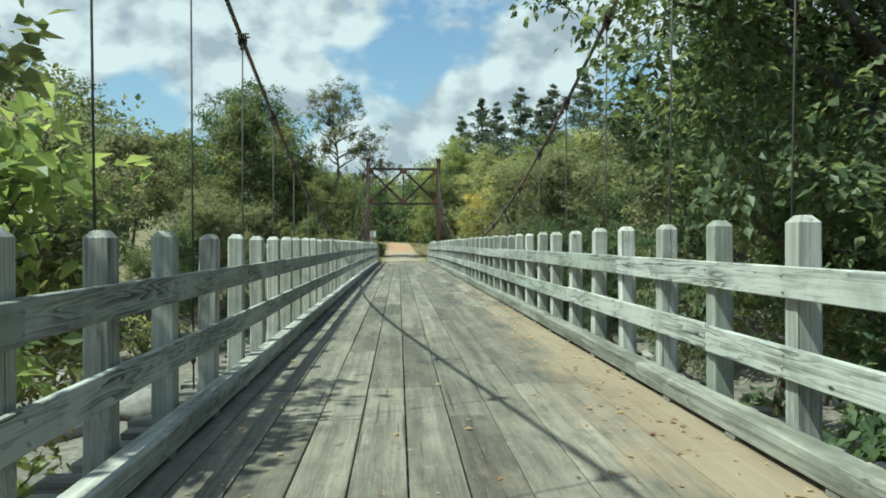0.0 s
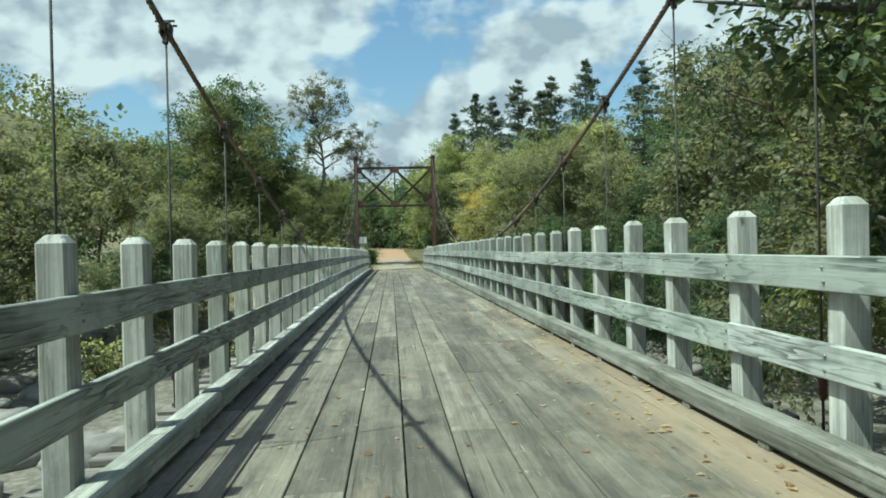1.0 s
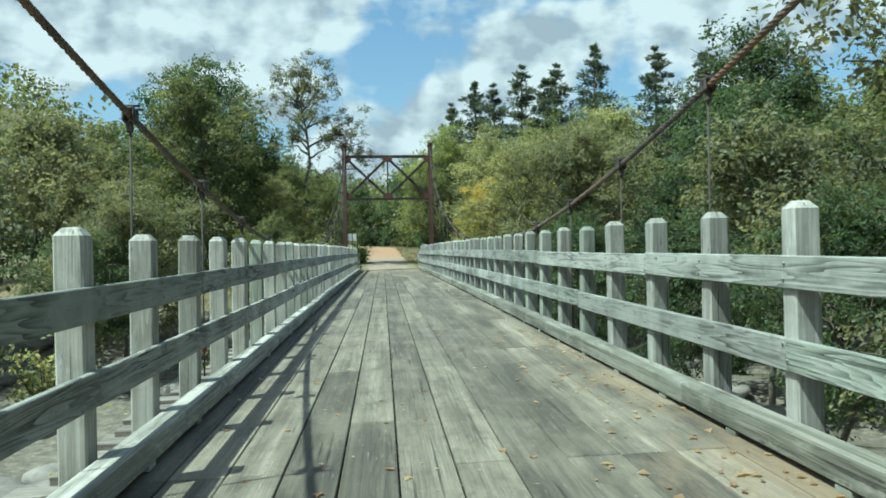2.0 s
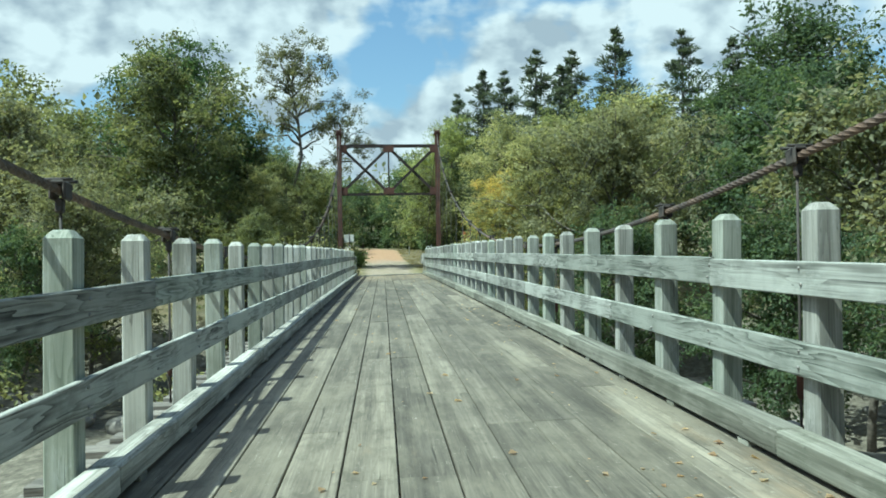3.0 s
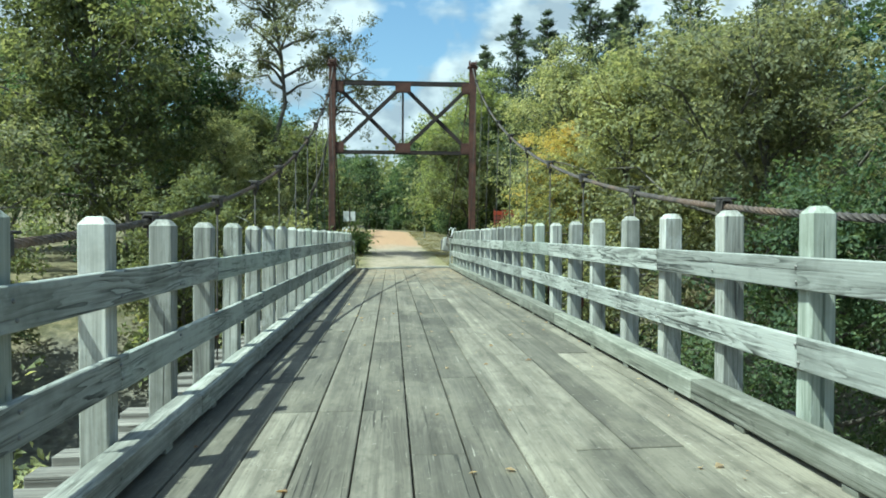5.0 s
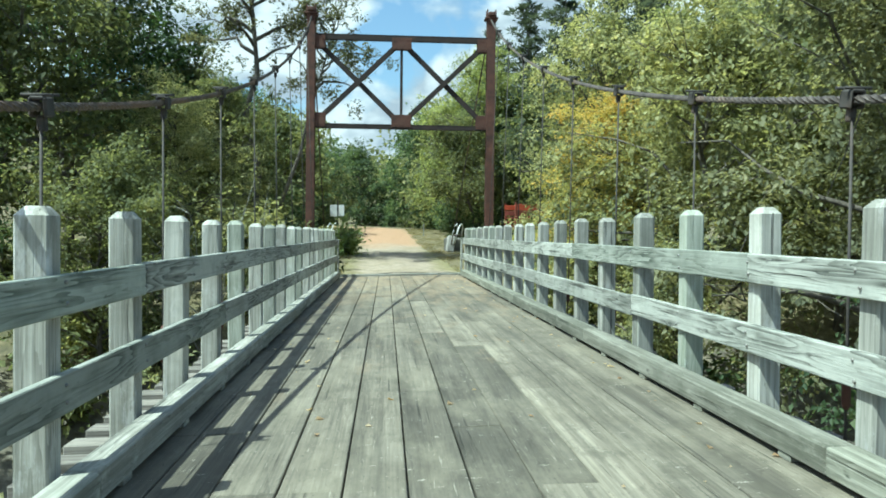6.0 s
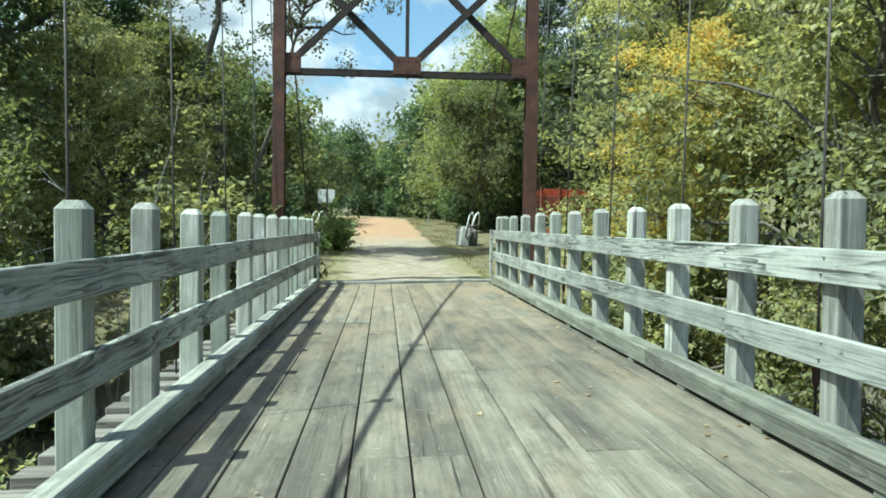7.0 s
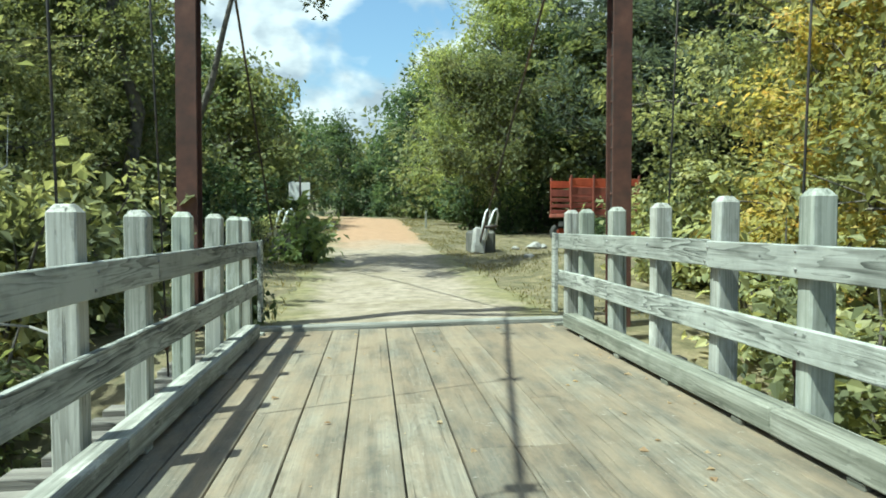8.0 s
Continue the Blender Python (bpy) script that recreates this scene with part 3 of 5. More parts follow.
def build_ground():
    xs = np.unique(np.concatenate([np.linspace(-2600, -320, 14), np.linspace(-320, -60, 30), np.linspace(-60, -14, 40), np.linspace(-14, 14, 57), np.linspace(14, 60, 40), np.linspace(60, 320, 30), np.linspace(320, 2600, 14)]))
    ys = np.unique(np.concatenate([np.linspace(-1500, -60, 12), np.linspace(-60, 0, 24), np.linspace(0, 100, 120), np.linspace(100, 180, 60), np.linspace(180, 640, 40), np.linspace(640, 3200, 14)]))
    X, Y = np.meshgrid(xs, ys)
    Z = ground_z(X, Y)
    nx, ny = len(xs), len(ys)
    i = np.arange(ny - 1)[:, None] * nx + np.arange(nx - 1)
    q = np.stack([i, i + 1, i + nx + 1, i + nx], -1).reshape(-1, 4)
    m, nt, b = material("ground_soil", 0.95)
    pos = nt.nodes.new("ShaderNodeNewGeometry").outputs["Position"]
    sp = nt.nodes.new("ShaderNodeSeparateXYZ")
    nt.links.new(pos, sp.inputs[0])
    n1, n2 = noise_of(nt, pos, 0.5, 7, 0.65), noise_of(nt, pos, 3.5, 6, 0.65)
    grass = ramp_of(nt, [(0.3, (0.055, 0.052, 0.024)), (0.5, (0.13, 0.112, 0.055)), (0.7, (0.27, 0.22, 0.125))])
    nt.links.new(n2, grass.inputs["Fac"])
    sand = ramp_of(nt, [(0.3, (0.065, 0.058, 0.044)), (0.55, (0.15, 0.135, 0.105)), (0.75, (0.28, 0.255, 0.20))])
    nt.links.new(n2, sand.inputs["Fac"])
    shore = math_of(nt, "MULTIPLY", math_of(nt, "SUBTRACT", math_of(nt, "ADD", 7.0, math_of(nt, "ADD", math_of(nt, "MULTIPLY", noise_of(nt, pos, 0.10, 5, 0.6), 22.0), math_of(nt, "MULTIPLY", n1, 4.0))), sp.outputs[1]), 0.5, True)
    beach = mix_of(nt, math_of(nt, "MULTIPLY", shore, 0.8), sand.outputs["Color"], (0.50, 0.36, 0.19))
    low = math_of(nt, "MULTIPLY", math_of(nt, "SUBTRACT", math_of(nt, "ADD", -1.4, math_of(nt, "MULTIPLY", math_of(nt, "SUBTRACT", n1, 0.5), 3.0)), sp.outputs[2]), 1.2, True)
    bare = math_of(nt, "MULTIPLY", math_of(nt, "SUBTRACT", noise_of(nt, pos, 0.8, 8, 0.7), 0.5), 6.0, True)
    turf = mix_of(nt, math_of(nt, "MULTIPLY", bare, 0.8), grass.outputs["Color"], (0.20, 0.158, 0.098))
    # Dark olive patches scattered over the turf by noise.
    olive_patch = math_of(nt, "MULTIPLY", math_of(nt, "SUBTRACT", noise_of(nt, pos, 0.45, 7, 0.7), 0.53), 7.0, True)
    turf = mix_of(nt, math_of(nt, "MULTIPLY", olive_patch, 0.75), turf, (0.06, 0.062, 0.03))
    nt.links.new(mix_of(nt, low, turf, beach), b.inputs["Base Color"])
    bump_of(nt, b, n2, 0.7, 0.08)
    ob = new("ground", raw_mesh("ground", np.stack([X, Y, Z], -1).reshape(-1, 3), q, m, True))
    tagged(ob, "sandy river bed between grassy wooded banks and hills", "ground", kind="structure")

    # dirt road beyond the bridge
    ry = np.linspace(61.5, 150, 140)
    rx = np.linspace(-1, 1, 15)
    half = np.interp(ry, [61.5, 66, 80, 110, 150], [2.3, 2.2, 1.75, 1.8, 1.8])
    half = half + 0.14 * np.sin(ry * 1.3) + 0.09 * np.sin(ry * 3.1 + 1)
    bend = -0.012 * np.maximum(ry - 96, 0) ** 2
    Xr = road_x(ry)[:, None] + bend[:, None] + rx * half[:, None]
    Yr = np.repeat(ry[:, None], 15, 1)
    Zr = np.maximum(ground_z(Xr, Yr), road_z(Yr)) + 0.035 + 0.02 * np.cos(rx * 6.0) - 0.07 * np.abs(rx) ** 6
    i = np.arange(139)[:, None] * 15 + np.arange(14)
    q = np.stack([i, i + 1, i + 16, i + 15], -1).reshape(-1, 4)
    m, nt, b = material("dirt_road", 0.95)
    pos = nt.nodes.new("ShaderNodeNewGeometry").outputs["Position"]
    sp = nt.nodes.new("ShaderNodeSeparateXYZ")
    nt.links.new(pos, sp.inputs[0])
    n2 = noise_of(nt, pos, 4.0, 7, 0.7)
    pale = ramp_of(nt, [(0.3, (0.155, 0.125, 0.088)), (0.5, (0.29, 0.24, 0.18)), (0.7, (0.40, 0.337, 0.26))])
    clay = ramp_of(nt, [(0.3, (0.26, 0.155, 0.088)), (0.7, (0.40, 0.255, 0.155))])
    nt.links.new(n2, pale.inputs["Fac"])
    nt.links.new(n2, clay.inputs["Fac"])
    f = math_of(nt, "MULTIPLY", math_of(nt, "SUBTRACT", math_of(nt, "ADD", sp.outputs[1], math_of(nt, "MULTIPLY", noise_of(nt, pos, 0.35, 4), 9.0)), 80.0), 0.2, True)
    c = mix_of(nt, f, pale.outputs["Color"], clay.outputs["Color"])
    mid = math_of(nt, "SUBTRACT", 1.836, math_of(nt, "MULTIPLY", sp.outputs[1], 0.022))
    off = math_of(nt, "ABSOLUTE", math_of(nt, "SUBTRACT", sp.outputs[0], mid), 0.0)
    e = math_of(nt, "ADD", off, math_of(nt, "MULTIPLY", math_of(nt, "SUBTRACT", noise_of(nt, pos, 0.9, 7, 0.7), 0.5), 2.6))
    ef = math_of(nt, "MULTIPLY", math_of(nt, "MULTIPLY", math_of(nt, "SUBTRACT", e, 1.15), 1.6, True), math_of(nt, "SUBTRACT", 1.0, math_of(nt, "MULTIPLY", f, 0.6)))
    verge = ramp_of(nt, [(0.35, (0.10, 0.10, 0.04)), (0.6, (0.22, 0.19, 0.09))])
    nt.links.new(n2, verge.inputs["Fac"])
    c = mix_of(nt, ef, c, verge.outputs["Color"])
    pf = math_of(nt, "MULTIPLY", math_of(nt, "SUBTRACT", noise_of(nt, pos, 0.6, 8, 0.7), 0.49), 6.0, True)
    c = mix_of(nt, math_of(nt, "MULTIPLY", pf, math_of(nt, "SUBTRACT", 0.75, math_of(nt, "MULTIPLY", f, 0.6))), c, (0.19, 0.155, 0.09))
    nt.links.new(c, b.inputs["Base Color"])
    bump_of(nt, b, n2, 0.6, 0.03)
    ob = new("road", raw_mesh("road", np.stack([Xr, Yr, Zr], -1).reshape(-1, 3), q, m, True))
    tagged(ob, "pale gravel road turning to orange dirt between grass verges", "road", kind="structure")


build_ground()


# ---- the bridge ----
POST_Y0, STEP = 4.575, 1.2192
XR, XL = 2.40, -1.67


def deck_z(x, y):
    base = 0.21 - 0.30 * max(0.0, (48.0 - y) / 48.0) ** 1.5
    return base + 0.024 * (x - 2.15)


def along(x, y0, y1, h, length=None):
    """Pose of a timber that lies along the bridge from y0 to y1 at height h over the deck."""
    a, b = Vector((x, y0, deck_z(x, y0) + h)), Vector((x, y1, deck_z(x, y1) + h))
    d = (b - a).normalized()
    r = Vector((1, 0, 0.024)).normalized()
    u = r.cross(d).normalized()
    r = d.cross(u)
    m = Matrix((r, d, u)).transposed().to_4x4()
    m.translation = (a + b) / 2
    return m


def build_towers():
    root = new("bridge_tower")
    W, H = 0.25, 0.30
    cl, cr_ = -2.37, 3.08
    bm = bmesh.new()
    tube([(0, 0, -0.004), (0, 0, 0.008), (0, 0, 0.018)], [0.018, 0.018, 0.009], 6, True, bm)
    rivet_me = mesh_of("rivet", bm, M_RUST)
    for x in (cl, cr_):
        # Core coloured dark to carry the shade inside the recessed sides.
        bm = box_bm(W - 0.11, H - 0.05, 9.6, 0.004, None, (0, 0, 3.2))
        leg = part("leg", bm, M_DARKSTEEL_SHADE, root, "rusty red steel column, recessed sides coloured dark for shade", Matrix.Translation((x, 0, 0)))
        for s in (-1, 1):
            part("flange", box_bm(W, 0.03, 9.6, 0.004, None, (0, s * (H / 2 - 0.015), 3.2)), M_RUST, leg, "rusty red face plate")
        side = 1 if x < 0 else -1
        for i in range(26):
            for dy in (-0.085, 0.085):
                part("rivet", rivet_me, M_RUST, leg, "", Matrix.Translation((side * (W / 2 - 0.055), dy, 0.35 + i * 0.30)) @ pose(0, 0, 0, 0, 90 * side, 0))
        part("saddle", box_bm(0.2, 0.5, 0.14, 0.03), M_RUST, leg, "", Matrix.Translation((0, 0, 8.14)))
        part("cap_plate", box_bm(0.40, 0.40, 0.06, 0.01, None, (0, 0, 8.035)), M_RUST, leg)
        for s in (-1, 1):
            part("cheek_plate", box_bm(0.04, 0.36, 0.22, 0.01, None, (s * 0.125, 0, 8.18)), M_RUST, leg)
        bm = box_bm(1.1, 1.1, 2.6, 0.03)
        part("pier", bm, M_CONCRETE, leg, "weathered concrete pier", Matrix.Translation((0, 0, -1.95)))
    cx = (cl + cr_) / 2
    span = cr_ - cl - W

    def bar(name, a, b, size, mat=M_DARKSTEEL_SHADE):
        a, b = Vector(a), Vector(b)
        d = b - a
        bm = bmesh.new()
        for s in (-1, 1):
            box_bm(size, 0.014, d.length, 0.002, bm, (0, s * 0.028, 0))
            box_bm(0.014, 0.07, d.length, 0.002, bm, (s * (size / 2 - 0.007), 0, 0))
        q = Matrix(((d.normalized().cross(Vector((0, 1, 0)))), Vector((0, 1, 0)), d.normalized())).transposed().to_4x4()
        q.translation = (a + b) / 2
        return part(name, bm, mat, root, "", q)

    zt, zb = 7.36, 4.68
    for z, t in ((zt, 0.16), (zb, 0.13)):
        bm = bmesh.new()
        box_bm(span, 0.03, t, 0.003, bm, (0, -0.06, 0))
        box_bm(span, 0.03, t, 0.003, bm, (0, 0.06, 0))
        box_bm(span, 0.16, 0.018, 0.003, bm, (0, 0, t / 2))
        part("chord", bm, M_DARKSTEEL_SHADE, root, "", Matrix.Translation((cx, 0, z)))
    x0, x1 = cl + W / 2, cr_ - W / 2
    bar("hanger_bar", (cx, 0.01, zb), (cx, 0.01, zt), 0.08)
    for a, b in ((x0, cx), (cx, x1)):
        bar("brace", (a + 0.12, -0.045, zb + 0.2), (b - 0.12, -0.045, zt - 0.2), 0.15)
        bar("brace", (a + 0.12, 0.055, zt - 0.2), (b - 0.12, 0.055, zb + 0.2), 0.15)
    for x, z, w, h in ((cx, zt - 0.16, 0.6, 0.36), (cx, zb + 0.18, 0.6, 0.38), (x0 + 0.13, zt - 0.16, 0.34, 0.40), (x1 - 0.13, zt - 0.16, 0.34, 0.40), (x0 + 0.13, zb + 0.18, 0.38, 0.42), (x1 - 0.13, zb + 0.18, 0.38, 0.42)):
        bm = bmesh.new()
        box_bm(w, 0.014, h, 0.003, bm, (0, -0.09, 0))
        box_bm(w, 0.014, h, 0.003, bm, (0, 0.09, 0))
        for i in range(3):
            for j in range(2):
                box_bm(0.03, 0.02, 0.03, 0.006, bm, ((i - 1) * w * 0.32, -0.102, (j - 0.5) * h * 0.6))
        part("gusset_plate", bm, M_RUST, root, "riveted rusty gusset plate", Matrix.Translation((x, 0, z)))
    tagged(root, "rusty red steel bridge tower with crossed bracing and gusset plates", "bridge tower", "bridge towers")
    root.matrix_basis = Matrix.Translation((0, 61.6, 0))
    copy_thing(root, Matrix.Translation((0, -1.6, 0)))


build_towers()


def cable_at(s, y):
    """Middle of the main cable on side s (1: right, -1: left)."""
    q = ((y - 31.0) / 30.8) ** (8 if y < 31 else 4)
    if s > 0:
        return Vector((2.69 + 0.39 * q, y, 1.40 + (0.0064 if y < 31 else 0.0071) * (y - 31.0) ** 2))
    return Vector((-1.98 - 0.39 * q, y, 1.24 + (0.0060 if y < 31 else 0.0072) * (y - 31.0) ** 2))


def rope(points, radius, mat, pitch=0.52, lobes=6, per=2):
    """A twisted wire rope: lobed cross-section that turns along its way."""
    p = np.array([tuple(v) for v in points])
    d = unit(np.gradient(p, axis=0))
    u = unit(np.cross(d, [0, 0, 1.0]))
    v = np.cross(d, u)
    ln = np.r_[0, np.cumsum(np.linalg.norm(np.diff(p, axis=0), axis=1))]
    k = lobes * per
    a = np.arange(k) * 2 * math.pi / k
    r = radius * (1 - 0.20 * (np.arange(k) % per == 0))
    th = a[None] + (ln * 2 * math.pi / pitch)[:, None]
    verts = p[:, None] + r[None, :, None] * (np.cos(th)[..., None] * u[:, None] + np.sin(th)[..., None] * v[:, None])
    i = np.arange(len(p) - 1)[:, None] * k
    j = np.arange(k)
    q = np.stack([i + j, i + (j + 1) % k, i + k + (j + 1) % k, i + k + j], -1).reshape(-1, 4)
    return raw_mesh("rope", verts.reshape(-1, 3), q, mat, False)


def build_cables():
    for s in (1, -1):
        root = new("main_cable")
        ys = np.arange(0.0, 61.601, 0.06)
        part("span", rope([cable_at(s, y) for y in ys], 0.029, M_CABLE), M_CABLE, root)
        a, b = cable_at(s, 61.6), Vector((2.95 if s > 0 else -2.85, 74.0, 0.95))
        part("backstay", rope([a + (b - a) * t for t in np.linspace(0, 1, 260)], 0.026, M_CABLE), M_CABLE, root)
        a, b = cable_at(s, 0.0), Vector((2.95 if s > 0 else -2.85, -12.5, 0.3))
        part("backstay", rope([a + (b - a) * t for t in np.linspace(0, 1, 120)], 0.029, M_CABLE), M_CABLE, root)
        tagged(root, "thick twisted steel suspension cable, dark and partly rusted", "cable", "suspension cables")
        k0 = 15.1 - 5 * 2 * STEP
        for i in range(25):
            y = k0 + i * 2 * STEP
            if not 2.0 < y < 60.2:
                continue
            c = cable_at(s, y)
            hg = new("hanger")
            hg.location = c
            slope = (cable_at(s, y + 0.3).z - cable_at(s, y - 0.3).z) / 0.6
            t = Matrix.Rotation(math.atan(slope), 4, "X")
            bm = bmesh.new()
            box_bm(0.026, 0.12, 0.115, 0.012, bm, (-0.039, 0, 0.0))
            box_bm(0.026, 0.12, 0.115, 0.012, bm, (0.039, 0, 0.0))
            box_bm(0.08, 0.12, 0.025, 0.008, bm, (0, 0, 0.05))
            box_bm(0.05, 0.05, 0.09, 0.01, bm, (0, 0, -0.09))
            cl = part("clamp", bm, M_ROD, hg, "rusted bolted cable clamp", t)
            for by in (-0.055, 0.055):
                bm = bmesh.new()
                tube([(-0.085, by * 0.8, 0.066), (0.085, by * 0.8, 0.066)], 0.011, 6, True, bm)
                part("bolt", bm, M_ROD, cl)
            bot = deck_z(c.x, y) - 0.38 - c.z
            foot = (2.69 if s > 0 else -1.98) - c.x
            bm = bmesh.new()
            tube([(0, 0, -0.10), (foot, 0, bot)], 0.0095, 8, True, bm)
            part("rod", bm, M_ROD, hg)
            if -bot > 1.0:
                bm = bmesh.new()
                z = bot + 0.72
                fx = foot * z / bot
                tube([(fx, 0, z - 0.16), (fx, 0, z - 0.13), (fx, 0, z + 0.13), (fx, 0, z + 0.16)], [0.015, 0.027, 0.027, 0.015], 8, True, bm)
                part("turnbuckle", bm, M_RUST, hg, "rusty turnbuckle")
            tagged(hg, "thin dark steel hanger rod bolted to the cable", "hanger rod", "hanger rods")


build_cables()


def build_railings():
    rng = random.Random(4)
    post_me = []
    for k in range(3):
        bm = bmesh.new()
        prof = [(-0.42, 0.078), (0.3, 0.078), (1.0, 0.0775), (1.376, 0.077), (1.414, 0.047), (1.42, 0.038)]
        ch = 0.007 + 0.003 * k
        rings = []
        for z, w in prof:
            pts = [(-w, -w + ch), (-w + ch, -w), (w - ch, -w), (w, -w + ch), (w, w - ch), (w - ch, w), (-w + ch, w), (-w, w - ch)]
            rings.append([bm.verts.new((x + rng.uniform(-0.002, 0.002), y + rng.uniform(-0.002, 0.002), z)) for x, y in pts])
        for a, b in zip(rings, rings[1:]):
            for j in range(8):
                bm.faces.new((a[j], a[(j + 1) % 8], b[(j + 1) % 8], b[j]))
        bm.faces.new(rings[0][::-1])
        bm.faces.new(rings[-1])
        post_me.append(mesh_of("post", bm, M_POST))
    rail_me = mesh_of("rail_board", box_bm(0.045, 4 * STEP - 0.005, 0.19, 0.006), M_RAIL)
    short_me = mesh_of("rail_board", box_bm(0.045, 2 * STEP - 0.005, 0.19, 0.006), M_RAIL)
    for s in (1, -1):
        x = XR if s > 0 else XL
        root = tagged(new("railing"), "weathered grey-green timber railing with square posts", "railing", "bridge railings")
        ends = [k for k in range(-4, 47)]
        yy = [POST_Y0 + k * STEP for k in ends] + [61.35]
        for y in yy:
            px = x + rng.uniform(-0.012, 0.012)
            m = Matrix.Translation((px, y, deck_z(px, y) + rng.uniform(-0.012, 0.012))) @ pose(0, 0, 0, rng.uniform(-0.7, 0.7), rng.uniform(-0.7, 0.7), rng.uniform(-2, 2) + rng.choice((0, 90, 180)))
            part("post", rng.choice(post_me), M_POST, root, "", m)
        xi = x - s * (0.079 + 0.0235)
        for h, ph in ((1.02, 3), (0.555, 1)):
            k = -4 - ((-4 - ph) % 4)
            while k < 47:
                y0, y1 = POST_Y0 + k * STEP, POST_Y0 + (k + 4) * STEP
                me = rail_me
                if y1 > 62.3:
                    y1 = y0 + 2 * STEP
                    me = short_me
                if y1 < 62.5 and y0 > -6:
                    m = along(xi, y0, y1, h + rng.uniform(-0.008, 0.008))
                    part("rail_board", me, M_RAIL, root, "", m @ pose(0, 0, 0, 0, rng.uniform(-1.2, 1.2), 0))
                k += 4
        bm = box_bm(0.05, 0.16, 1.02, 0.006)
        part("end_board", bm, M_RAIL, root, "", Matrix.Translation((xi - s * 0.05, 61.62, deck_z(xi, 61.6) + 0.62)))
        bolt_bm = bmesh.new()
        tube([(0, 0, -0.006), (0, 0, 0.004), (0, 0, 0.010)], [0.0105, 0.0105, 0.006], 6, True, bolt_bm)
        bolt_me = mesh_of("bolt", bolt_bm, M_BOLT)
        for y in yy:
            for h in (1.02, 0.555):
                for dh in (-0.045, 0.045):
                    xb = xi - s * 0.024
                    part("bolt", bolt_me, M_BOLT, root, "", Matrix.Translation((xb, y + rng.uniform(-0.03, 0.03), deck_z(xb, y) + h + dh + rng.uniform(-0.01, 0.01))) @ pose(0, 0, 0, 0, -90 * s, 0))
        timber = M_MOSSY if s > 0 else M_CURB
        curb = tagged(new("timber_curb"), "green-stained timber wheel curb raised on spacer blocks" if s > 0 else "bleached timber wheel curb raised on spacer blocks", "curb", "bridge curbs")
        cxx = x - s * 0.195
        cme = mesh_of("curb_timber", box_bm(0.17, 4 * STEP - 0.006, 0.15, 0.010), timber)
        bme = mesh_of("spacer_block", box_bm(0.15, 0.14, 0.036, 0.004), timber)
        k = -6
        while k < 47:
            y0, y1 = POST_Y0 + k * STEP, min(POST_Y0 + (k + 4) * STEP, 61.4)
            if y1 - y0 > 3:
                m = along(cxx, y0, y0 + 4 * STEP if y1 < 61.4 else y1, 0.112 + rng.uniform(-0.005, 0.005))
                me = cme if y1 < 61.4 else mesh_of("curb_timber", box_bm(0.17, y1 - y0 - 0.006, 0.15, 0.010), timber)
                part("curb_timber", me, timber, curb, "", m @ pose(0, 0, 0, 0, rng.uniform(-1, 1), 0))
            k += 4
        for k in range(-4, 47):
            y = POST_Y0 + (k + 0.35) * STEP
            part("spacer_block", bme, timber, curb, "", along(cxx, y - 0.1, y + 0.1, 0.0172))


build_railings()


